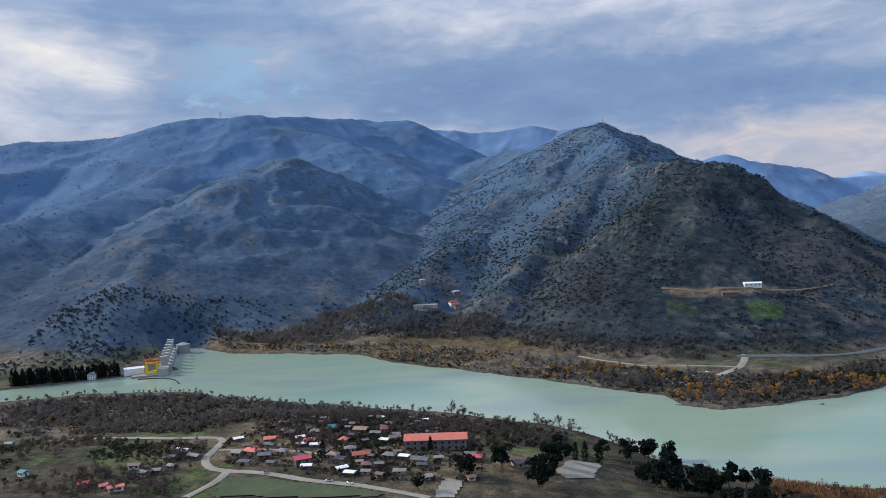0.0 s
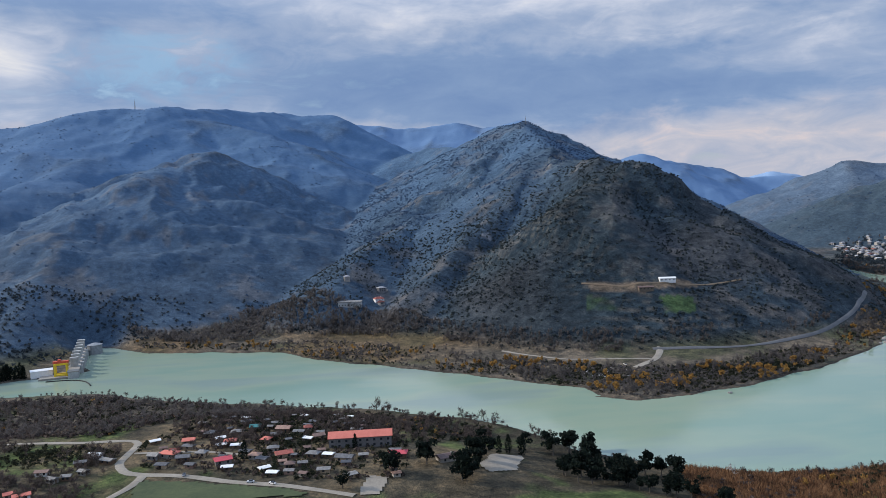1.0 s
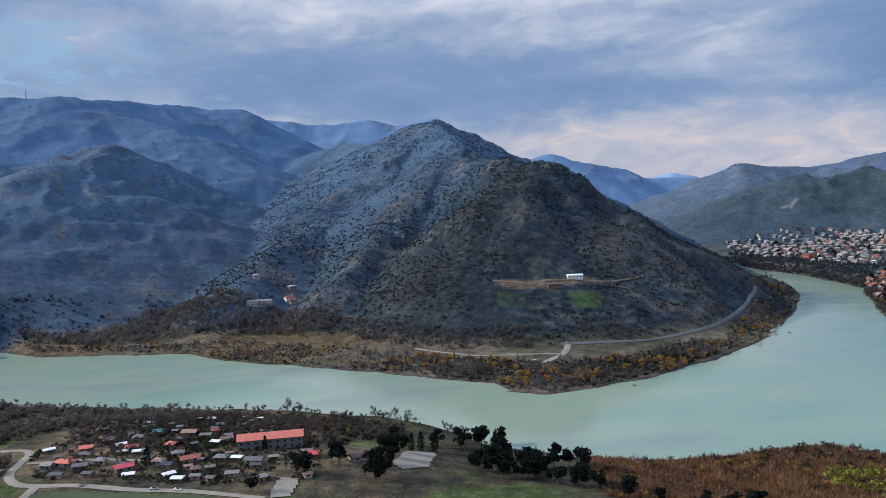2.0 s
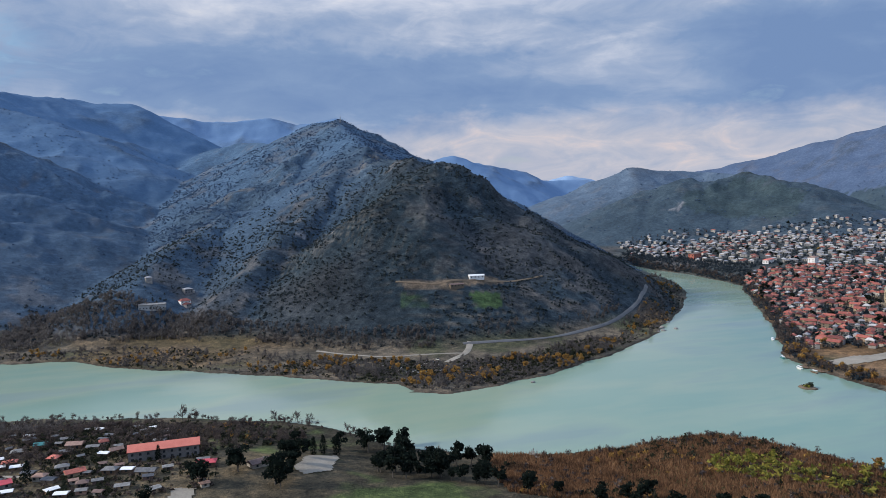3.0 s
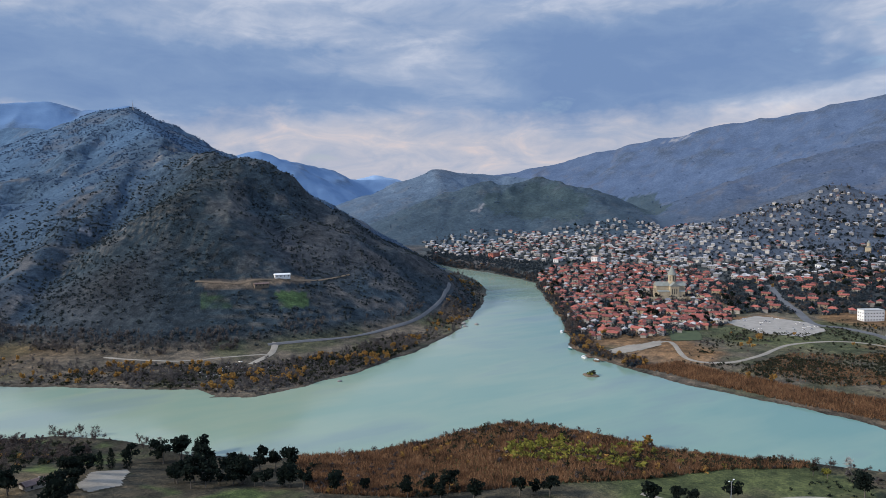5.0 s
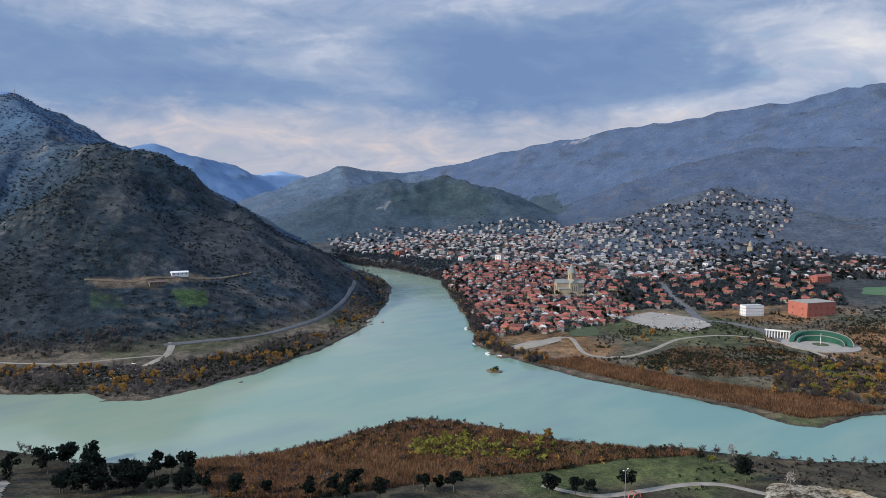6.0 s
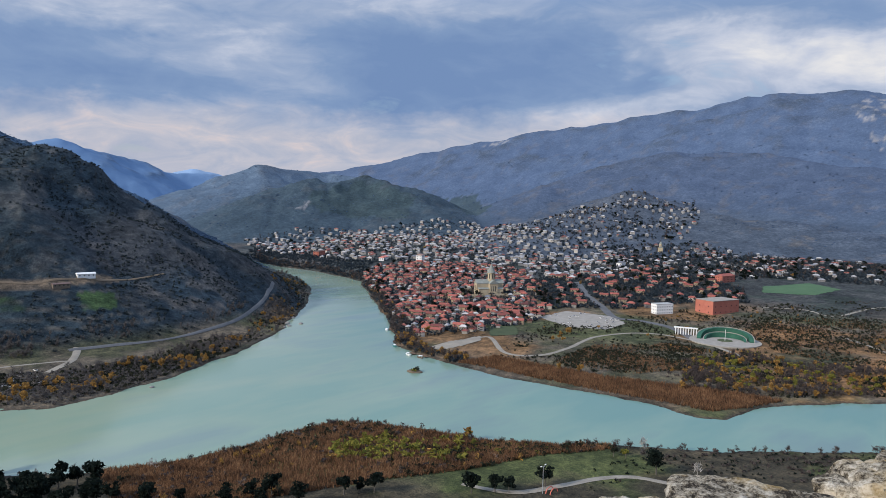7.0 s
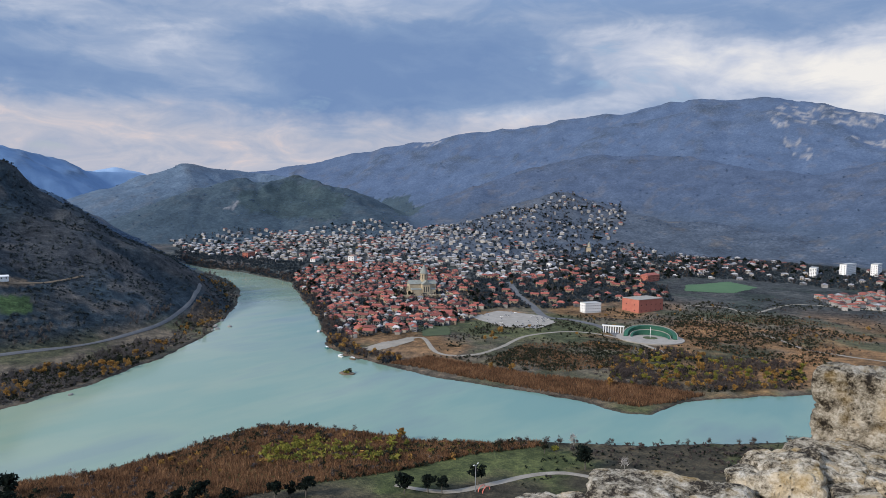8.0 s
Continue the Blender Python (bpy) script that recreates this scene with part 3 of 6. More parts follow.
ribbon("path", [(270, 905), (325, 884), (397, 883), (481, 897)], 3, BARE_SOIL, "thin terrace track across the hillside", 0.9)
ribbon("road", [(1955, 778), (1851, 681), (1720, 563), (1743, 464)], 8, DIRT, "pale road past the upper houses")
patch("car_park", [(885, 573), (961, 575), (968, 501), (929, 458), (866, 455), (845, 505)], PAVING, "pale paved car park beside the old town")
patch("landing", [(624, 556), (706, 543), (690, 528), (655, 527), (622, 536)], DIRT, "pale gravel landing at the river corner")
patch("pitch", [(1464, 437), (1566, 381), (1525, 317), (1417, 334), (1382, 418)], PITCH_TURF, "flat green sports pitch")
patch("lawn", [(764, 575), (802, 560), (752, 516), (717, 534)], TURF, "small green lawn with old stones")
patch("grass", [(-139, 436), (-59, 406), (-32, 393), (-135, 404)], TURF, "green grass between the tracks", 0.6)

# ---- plants ----
WOOD = mottled("grey_bark", (0.07, 0.06, 0.05), (0.15, 0.13, 0.11), 1.2, 0.95, 0.5, 0.05)
PALE_WOOD = mottled("pale_bark", (0.22, 0.20, 0.18), (0.36, 0.34, 0.31), 1.2, 0.95, 0.5, 0.05)
ASH_TWIGS = foliage("ash_grey_twigs", [(0.0, (0.07, 0.064, 0.062)), (0.5, (0.135, 0.12, 0.112)), (1.0, (0.24, 0.21, 0.18))])
TWIGS = foliage("bare_twigs", [(0.0, (0.04, 0.032, 0.032)), (0.5, (0.105, 0.083, 0.074)), (1.0, (0.21, 0.175, 0.14))])
AUTUMN = foliage("autumn_leaves", [(0.0, (0.17, 0.10, 0.04)), (0.5, (0.37, 0.21, 0.06)), (1.0, (0.58, 0.37, 0.10))])
OLIVE = foliage("olive_scrub", [(0.0, (0.014, 0.018, 0.012)), (0.5, (0.036, 0.040, 0.024)), (1.0, (0.10, 0.085, 0.05))])
TOWN_GREEN = foliage("dull_town_green", [(0.0, (0.022, 0.031, 0.04)), (0.5, (0.044, 0.058, 0.068)), (1.0, (0.09, 0.095, 0.10))])
LIME = foliage("yellow_green_leaves", [(0.0, (0.11, 0.12, 0.03)), (0.6, (0.26, 0.23, 0.045)), (1.0, (0.42, 0.34, 0.07))])
PINE = foliage("dark_needles", [(0.0, (0.006, 0.010, 0.008)), (0.6, (0.014, 0.022, 0.016)), (1.0, (0.03, 0.042, 0.026))])
REED = foliage("dry_reed", [(0.0, (0.055, 0.032, 0.02)), (0.4, (0.22, 0.115, 0.06)), (1.0, (0.50, 0.30, 0.16))])
HILL_SCRUB = foliage("hill_scrub", [(0.0, (0.022, 0.031, 0.034)), (0.55, (0.046, 0.06, 0.063)), (1.0, (0.12, 0.125, 0.115))])
# wood and scrub for distant slopes, haze put into the colour as blue
HAZY_WOOD = foliage("hazy_bare_wood", [(0.0, (0.06, 0.10, 0.165)), (0.6, (0.08, 0.125, 0.20)), (1.0, (0.11, 0.15, 0.22))])


def leaf_cloud(rng, n, lobes, leaf, slim=1.0, upward=0.0):
    """n separate leaf clumps (triangles) spread over lobes (x, y, z, radius, height)."""
    lobes = np.array(lobes, float)
    pick = lobes[rng.integers(0, len(lobes), n)]
    d = rng.normal(size=(n, 3))
    d /= np.linalg.norm(d, axis=1)[:, None]
    c = pick[:, :3] + d * np.c_[pick[:, 3], pick[:, 3], pick[:, 4]] * rng.uniform(0.55, 1.02, (n, 1))
    a = rng.normal(size=(n, 3)) + d * (1.5 if slim < 1 else 0) + np.array([0, 0, upward])
    a /= np.linalg.norm(a, axis=1)[:, None]
    b = np.cross(a, rng.normal(size=(n, 3)))
    b /= np.linalg.norm(b, axis=1)[:, None]
    s = leaf * rng.uniform(0.6, 1.35, (n, 1))
    co = np.stack([c - a * s * 0.7 + b * s * 0.55 * slim, c - a * s * 0.7 - b * s * 0.55 * slim, c + a * s], 1).reshape(-1, 3)
    return co, np.arange(3 * n).reshape(-1, 3)


def stem(a, b, r1, r2, sides=5):
    a, b = np.array(a, float), np.array(b, float)
    u = np.linspace(0, 2 * np.pi, sides, endpoint=False)
    ring = np.c_[np.cos(u), np.sin(u), np.zeros(sides)]
    co = np.concatenate([a + ring * r1, b + ring * r2])
    f = []
    for k in range(sides):
        j = (k + 1) % sides
        f += [(k, j, sides + j), (k, sides + j, sides + k)]
    return co, np.array(f)


def join(pieces):
    co, fa, n = [], [], 0
    for c, f in pieces:
        co.append(c)
        fa.append(f + n)
        n += len(c)
    return np.concatenate(co), np.concatenate(fa)


def plant(kind, seed):
    """(wood, leaves) of one plant about 1 high, as vertices and triangles."""
    g = np.random.default_rng(seed)
    if kind == "round":
        wood = [stem((0, 0, -0.03), (0.02, 0, 0.5), 0.035, 0.02)]
        lobes = [(g.uniform(-.2, .2), g.uniform(-.2, .2), g.uniform(.4, .8), g.uniform(.13, .22), g.uniform(.12, .2)) for _ in range(6)]
        for x, y, z, _, _ in lobes[:4]:
            wood.append(stem((0.01, 0, 0.3), (x, y, z), 0.02, 0.006, 3))
        leaves = leaf_cloud(g, 130, lobes, 0.115)
    elif kind == "bare":
        wood = [stem((0, 0, -0.03), (0.03, 0.01, 0.55), 0.02, 0.01)]
        lobes = [(g.uniform(-.22, .22), g.uniform(-.22, .22), g.uniform(.28, .88), g.uniform(.12, .2), g.uniform(.12, .2)) for _ in range(9)]
        for x, y, z, _, _ in lobes:
            wood.append(stem((0.01, 0, g.uniform(.2, .5)), (x, y, z), 0.014, 0.004, 3))
        leaves = leaf_cloud(g, 104, lobes, 0.16, 0.24, 0.6)
    elif kind == "cypress":
        wood = [stem((0, 0, -0.03), (0, 0, 0.3), 0.025, 0.02)]
        lobes = [(g.uniform(-.02, .02), g.uniform(-.02, .02), z, 0.19 * math.sin(math.pi * min(0.25 + z * 0.72, 0.97)) + 0.02, 0.08) for z in np.linspace(.1, .95, 12)]
        leaves = leaf_cloud(g, 420, lobes, 0.06, 0.7, 1.2)
    elif kind == "pine":
        wood = [stem((0, 0, -0.03), (0.03, 0.01, 0.75), 0.03, 0.015)]
        lobes = [(g.uniform(-.24, .24), g.uniform(-.24, .24), g.uniform(.4, .88), g.uniform(.15, .24), g.uniform(.1, .16)) for _ in range(9)]
        for x, y, z, _, _ in lobes[:6]:
            wood.append(stem((0.02, 0, z - 0.12), (x, y, z), 0.014, 0.006, 3))
        leaves = leaf_cloud(g, 420, lobes, 0.085)
    elif kind == "bush":
        wood = [stem((0, 0, -0.06), (0.05, 0, 0.4), 0.05, 0.02, 3)]
        lobes = [(g.uniform(-.35, .35), g.uniform(-.35, .35), g.uniform(.25, .6), g.uniform(.22, .36), g.uniform(.2, .34)) for _ in range(4)]
        leaves = leaf_cloud(g, 22, lobes, 0.27)
    elif kind == "reed":
        wood = None
        leaves = leaf_cloud(g, 7, [(0, 0, 0.45, 0.35, 0.12)], 0.62, 0.2, 5.0)
    return (join(wood) if wood else None), leaves


def in_ring(ring, n, seed, dry=2.0, clump=0.0):
    g = np.random.default_rng(seed)
    xs, ys = [p[0] for p in ring], [p[1] for p in ring]
    p = np.c_[g.uniform(min(xs), max(xs), n * 4), g.uniform(min(ys), max(ys), n * 4)]
    ok = inside(p[:, 0], p[:, 1], ring) & (shore(p[:, 0], p[:, 1]) > dry)
    if clump:
        ok &= fractal(p[:, 0], p[:, 1], 55, 3, seed) + g.uniform(-clump, clump, len(p)) > 0
    for line, gap in KEEP_CLEAR:
        ok &= to_line(p[:, 0], p[:, 1], line) > gap
    for ax, ay, ar in PAVED:
        ok &= np.hypot(p[:, 0] - ax, p[:, 1] - ay) > ar
    return p[ok][:n]


PAVED = [(912, 515, 58), (935, 545, 42), (901, 312, 50), (1133, 407, 44), (1059, 464, 26), (670, 532, 46), (1480, 380, 62)]


KEEP_CLEAR = [([(-339, 550), (-303, 550), (-262, 537), (-209, 520), (-166, 514), (-162, 484), (-162, 469), (-154, 453), (-142, 446), (-115, 439), (-81, 422), (-53, 411), (-13, 390)], 5), ([(696, 953), (631, 881), (584, 841), (534, 810), (480, 792), (415, 776), (354, 775), (312, 778)], 8), ([(616, 547), (666, 538), (710, 533), (657, 470), (667, 434), (713, 425), (804, 439), (868, 415), (884, 374), (863, 313), (823, 264)], 6), ([(1249, 724), (1119, 625), (1036, 552), (965, 494), (965, 453), (943, 399), (884, 343)], 8), ([(331, 265), (341, 235), (369, 221), (398, 210), (416, 195), (420, 174), (423, 160)], 5), ([(322, 780), (299, 740), (267, 714)], 5), ([(-140, 447), (-142, 429), (-152, 404)], 5)]


def thicket(name, kind, pts, low, high, mats, seed, label, category="shrubs", sink=0.0):
    """Many plants of one kind as one sheet of growth."""
    g = np.random.default_rng(seed)
    protos = [plant(kind, seed * 10 + k) for k in range(5)]
    z = ground(pts[:, 0], pts[:, 1]) - sink
    size = g.uniform(low, high, len(pts))
    turn = g.uniform(0, 2 * np.pi, len(pts))
    wide = g.uniform(0.8, 1.3, len(pts))
    which = g.integers(0, 5, len(pts))
    co, fa, idx, n = [], [], [], 0
    for k in range(5):
        sel = which == k
        if not sel.any():
            continue
        c, s = np.cos(turn[sel]), np.sin(turn[sel])
        for slot, piece in enumerate(protos[k][::-1]):
            if piece is None or (slot == 1 and kind == "bush"):
                continue
            v, f = piece
            w = (size[sel] * wide[sel])[:, None]
            X = (v[None, :, 0] * c[:, None] - v[None, :, 1] * s[:, None]) * w + pts[sel, 0][:, None]
            Y = (v[None, :, 0] * s[:, None] + v[None, :, 1] * c[:, None]) * w + pts[sel, 1][:, None]
            Z = v[None, :, 2] * size[sel][:, None] + z[sel][:, None]
            m = sel.sum()
            co.append(np.stack([X, Y, Z], -1).reshape(-1, 3))
            fa.append((f[None] + (np.arange(m) * len(v))[:, None, None]).reshape(-1, 3) + n)
            idx.append(np.full(m * len(f), slot, np.int32))
            n += m * len(v)
    me = mesh_from(name, np.concatenate(co), np.concatenate(fa), mats[0])
    me.materials.append(mats[1])
    me.polygons.foreach_set("material_index", np.concatenate(idx))
    return tagged(new(name, me), label, category, kind="stuff")


def tree(name, kind, x, y, size, mats, seed, label, group=""):
    wood, leaves = plant(kind, seed)
    root = thing(name, pose(x, y, height(x, y) - 0.1, 0, 0, seed * 47 % 360), label, "tree", group)
    for nm, (v, f), m in (("trunk", wood, mats[1]), ("crown", leaves, mats[0])):
        ob = new(nm, mesh_from(nm, v * np.array([size, size, size]), f, m))
        ob.parent = root
    return root


def rows_of(ring_list, seed, n, dry=2.0, clump=0.0):
    return np.concatenate([in_ring(r, n, seed + k, dry, clump) for k, r in enumerate(ring_list)])


def on_slopes(n, seed, r0, r1, a0, a1, allowed, clump, least=8.0):
    g = np.random.default_rng(seed)
    r, a = np.sqrt(g.uniform(r0 * r0, r1 * r1, n)), np.radians(g.uniform(a0, a1, n))
    x, y = r * np.sin(a), r * np.cos(a)
    h, which = hills(x, y)
    ok = np.isin(which, allowed) & (h > least) & (shore(x, y) > 6)
    ok &= fractal(x, y, 90, 4, seed) * 0.6 + fractal(x, y, 24, 2, seed + 5) * 0.6 + g.uniform(-clump, clump, n) > -0.05
    for ring in ([(266, 881), (306, 864), (297, 841), (261, 851)], [(357, 857), (402, 861), (389, 831), (348, 830)], [(270, 905), (356, 881), (404, 897), (422, 882), (334, 866), (278, 883)]):
        ok &= ~inside(x, y, ring)
    for line, gap in KEEP_CLEAR:
        ok &= to_line(x, y, line) > gap
    return np.c_[x, y][ok]


REED_BED = [(200, 445), (249, 422), (298, 426), (353, 429), (381, 394), (397, 351), (419, 305), (438, 280), (469, 243), (461, 232), (410, 262), (351, 281), (295, 305), (244, 322), (215, 330), (173, 365), (188, 435)]
REED_BANK = [(588, 482), (594, 434), (593, 365), (596, 306), (603, 253), (602, 216), (645, 195), (686, 182), (678, 216), (654, 281), (641, 336), (637, 393), (637, 467)]
thicket("reeds", "reed", in_ring(REED_BED, 21000, 11, 1.0), 1.5, 3.4, (REED, WOOD), 11, "dense rust-brown dry reeds on the near point", "reeds")
thicket("reeds", "reed", in_ring(REED_BANK, 7000, 12, 1.0), 2.0, 3.6, (REED, WOOD), 12, "rust-brown reed belt along the meadow bank", "reeds")
thicket("shrubs", "bush", in_ring([(317, 373), (355, 374), (370, 348), (401, 322), (395, 297), (368, 286), (345, 314), (320, 331), (305, 353)], 110, 13, 4.0, 0.3), 3.0, 6.5, (LIME, WOOD), 13, "yellow-green bushes among dry reeds")
thicket("shrubs", "bush", in_ring(REED_BED, 420, 14, 4.0, 0.12), 2.6, 5.0, (OLIVE, WOOD), 14, "dark olive bushes among dry reeds")
thicket("shrubs", "bush", in_ring(REED_BED, 60, 15, 3.0, 0.1), 3.0, 5.0, (AUTUMN, WOOD), 15, "orange autumn bushes at the reed edge")
OLIVE_STRIP = [(318, 352), (352, 330), (382, 300), (412, 262), (436, 262), (408, 300), (380, 318), (342, 348)]
thicket("shrubs", "bush", in_ring(OLIVE_STRIP, 150, 16, 3.0), 2.2, 4.4, (OLIVE, WOOD), 16, "dark green hedge of bushes crossing the reeds")
thicket("shrubs", "bush", in_ring(OLIVE_STRIP, 45, 17, 3.0), 2.2, 4.0, (LIME, WOOD), 17, "yellowing bushes along the dark hedge")
thicket("shrubs", "bush", in_ring(REED_BED, 260, 18, 4.0, 0.15), 2.2, 4.2, (TWIGS, WOOD), 18, "purple-brown leafless bushes among dry reeds")
SLOPE = on_slopes(60000, 21, 780, 2100, -12, 46, [5, 6, 7, 8, 9, 18], 0.35)
SLOPE = SLOPE[:21000]
# scrub beyond 1400 m gets the haze-blue colour
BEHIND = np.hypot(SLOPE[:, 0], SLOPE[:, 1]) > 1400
thicket("hill_scrub", "bush", SLOPE[~BEHIND], 1.6, 4.2, (HILL_SCRUB, WOOD), 21, "low dark scrub over the steep hill", sink=0.4)
thicket("hill_scrub", "bush", SLOPE[BEHIND], 1.8, 4.2, (HAZY_WOOD, WOOD), 24, "scrub over the summit behind, tinted blue with haze", sink=0.6)
thicket("hill_wood", "bush", in_ring([(-560, 860), (-440, 850), (-370, 960), (-385, 1040), (-230, 1010), (-100, 1060), (-130, 1180), (-330, 1160), (-600, 1120)], 1000, 26, 3.0, 0.4), 2.5, 5, (TOWN_GREEN, WOOD), 26, "dark wood on the slope above the dam", "trees")
LEFT_SLOPE = on_slopes(30000, 22, 980, 2600, -40, 6, [0, 1, 2, 3, 4], 0.3)
thicket("mountain_wood", "bush", LEFT_SLOPE[:3500], 2.2, 4.2, (HAZY_WOOD, WOOD), 22, "bare woods on the mountain, tinted blue with haze", sink=1.5)
RIGHT_SLOPE = on_slopes(30000, 23, 2200, 3900, 30, 92, [13, 14, 15, 16, 17, 20], 0.25)
thicket("mountain_wood", "bush", RIGHT_SLOPE[:2500], 3.5, 6.0, (HAZY_WOOD, WOOD), 23, "bare woods and thickets behind the town", sink=2)
BANKS = [[(144, 797), (231, 739), (290, 707), (359, 710), (471, 764), (504, 753), (472, 705), (374, 650), (296, 623), (234, 613), (199, 640), (148, 701)], [(-363, 1047), (-226, 987), (-70, 971), (73, 871), (157, 778), (222, 696), (189, 678), (118, 731), (35, 797), (-64, 868), (-111, 927), (-305, 990)], [(952, 1293), (965, 1208), (766, 952), (650, 837), (556, 755), (476, 711), (550, 808), (643, 887)]]
thicket("bank_scrub", "bush", rows_of(BANKS, 31, 1500, 2.0, 0.3), 1.6, 3.8, (OLIVE, WOOD), 31, "mixed olive scrub on the dry river flats")
thicket("bank_scrub", "bush", rows_of(BANKS, 36, 1700, 2.0, 0.35), 1.5, 3.6, (ASH_TWIGS, WOOD), 36, "leafless grey-brown scrub on the river flats")
thicket("bank_wood", "bare", rows_of(BANKS, 41, 330, 2.0, 0.2), 5, 9, (ASH_TWIGS, WOOD), 41, "leafless trees along the far bank", "trees")
thicket("bank_wood", "round", rows_of(BANKS, 46, 200, 2.0, 0.06), 4.5, 8.5, (AUTUMN, WOOD), 46, "golden autumn trees along the far bank", "trees")
thicket("valley_wood", "bare", in_ring([(-351, 1064), (-253, 1042), (-172, 1161), (-25, 1066), (82, 957), (79, 933), (-72, 1009), (-243, 995)], 900, 51, 2.0), 6, 11, (ASH_TWIGS, PALE_WOOD), 51, "pale leafless wood at the valley mouth", "trees")
FOOT = on_slopes(24000, 53, 770, 1100, -4, 44, [5, 6, 7, 8, 9], 0.5, 4.0)
FOOT = FOOT[hills(FOOT[:, 0], FOOT[:, 1])[0] < 26]
thicket("foot_wood", "bare", FOOT[:700], 4, 8, (ASH_TWIGS, WOOD), 54, "leafless trees at the foot of the hill", "trees")
NEAR_RINGS = [[(-449, 717), (-371, 740), (-276, 736), (-190, 697), (-125, 670), (-60, 645), (-71, 568), (-154, 563), (-195, 527), (-291, 568), (-372, 591)], [(-78, 627), (1, 612), (47, 588), (92, 550), (82, 516), (19, 470), (-61, 484), (-99, 529)], [(-161, 497), (-140, 559), (-83, 592), (-17, 580), (22, 469), (16, 418), (-14, 410), (-61, 422), (-117, 447), (-144, 456)], [(-352, 558), (-169, 498), (-145, 405), (-265, 417)]]
thicket("near_wood", "bare", in_ring(NEAR_RINGS[0], 700, 61, 2.0, 0.5), 4, 8, (ASH_TWIGS, WOOD), 61, "leafless thicket along the near bank", "trees")
thicket("near_scrub", "bush", in_ring(NEAR_RINGS[0], 1500, 62, 2.0, 0.5), 2, 5, (TWIGS, WOOD), 62, "purple-brown leafless scrub on the near bank")
thicket("near_scrub", "bush", rows_of(NEAR_RINGS, 63, 700, 2.0, 0.25), 1.5, 4, (OLIVE, WOOD), 63, "olive bushes between garden plots")
thicket("near_scrub", "bush", rows_of(NEAR_RINGS[:2], 66, 60, 2.0, 0.15), 2, 4.5, (AUTUMN, WOOD), 66, "rust-coloured bushes on the near bank")
thicket("garden_trees", "bare", rows_of(NEAR_RINGS[1:], 71, 480, 2.0, 0.3), 3.5, 7, (TWIGS, WOOD), 71, "leafless garden trees round the hamlet", "trees")
thicket("near_scrub", "bush", in_ring([(376, 225), (431, 219), (480, 200), (592, 86), (548, 51), (486, 109), (437, 185), (362, 205)], 240, 75, 2.0, 0.3), 0.8, 2.2, (PINE, WOOD), 75, "small dark saplings on the grass slope")
thicket("near_scrub", "bush", in_ring([(376, 225), (431, 219), (480, 200), (592, 86), (548, 51), (486, 109), (437, 185), (362, 205)], 420, 76, 2.0, 0.3), 1.0, 3.0, (TWIGS, WOOD), 76, "leafless scrub on the grass slope")
thicket("meadow_wood", "round", in_ring([(740, 299), (845, 272), (821, 213), (862, 129), (774, 110), (705, 172), (666, 228), (655, 264)], 130, 81, 2.0, 0.4), 4, 8.5, (AUTUMN, WOOD), 81, "golden autumn trees on the river meadow", "trees")
thicket("meadow_wood", "round", in_ring([(740, 299), (845, 272), (821, 213), (862, 129), (774, 110), (705, 172), (666, 228), (655, 264)], 170, 82, 2.0, 0.4), 4, 8, (LIME, WOOD), 82, "yellow-green trees on the river meadow", "trees")
thicket("meadow_wood", "bare", in_ring([(740, 299), (845, 272), (821, 213), (862, 129), (774, 110), (705, 172), (666, 228), (655, 264)], 620, 83, 2.0, 0.4), 4.5, 9, (TWIGS, WOOD), 83, "leafless purple-brown trees on the river meadow", "trees")
thicket("meadow_scrub", "bush", rows_of([[(657, 405), (759, 414), (836, 353), (835, 309), (726, 280), (667, 317), (642, 369)], [(1122, 346), (1235, 205), (1123, 75), (867, 124), (879, 236), (916, 295)], [(740, 299), (845, 272), (821, 213), (862, 129), (774, 110), (705, 172), (666, 228), (655, 264)]], 84, 900, 2.0, 0.3), 1.5, 4, (OLIVE, WOOD), 84, "olive scrub on the river meadow")
thicket("meadow_scrub", "reed", rows_of([[(657, 405), (759, 414), (836, 353), (835, 309), (726, 280), (667, 317), (642, 369)], [(1122, 346), (1235, 205), (1123, 75), (867, 124), (879, 236), (916, 295)]], 87, 3600, 2.0, 0.4), 1.2, 2.4, (REED, WOOD), 87, "dry orange grass on the river meadow", "grass")
TOWN_RINGS = [[(1026, 1099), (831, 837), (693, 661), (660, 606), (727, 560), (853, 556), (927, 585), (1061, 730), (1193, 781), (1312, 905), (1293, 1050), (1213, 1151), (1092, 1153)], [(1345, 2000), (1522, 1953), (1750, 1768), (2111, 1612), (1764, 1102), (1805, 906), (1334, 641), (1276, 701), (1263, 827), (1312, 1065), (1163, 1210), (1180, 1512), (1155, 1642)], [(1852, 1346), (2023, 1287), (2185, 1276), (2354, 1190), (2547, 1011), (2203, 853), (2012, 828), (1830, 884), (1694, 1021)], [(1181, 800), (1287, 801), (1496, 720), (1501, 588), (1401, 457), (1245, 395), (1174, 468), (1073, 504), (1032, 534), (1006, 581), (962, 607), (1047, 697)], [(1965, 644), (2035, 484), (2021, 304), (1950, 131), (1603, 105), (1621, 327), (1585, 493)], [(1766, 955), (2002, 789), (2005, 658), (2030, 454), (1984, 311), (1613, 440), (1385, 603), (1474, 738)]]
thicket("town_trees", "bush", np.concatenate([rows_of(TOWN_RINGS[:2] + TOWN_RINGS[3:], 91, 2100, 6.0, 1.2), in_ring(TOWN_RINGS[2], 650, 97, 6.0, 0.5)]), 4, 8, (TOWN_GREEN, WOOD), 91, "dull green trees between the houses", "trees")
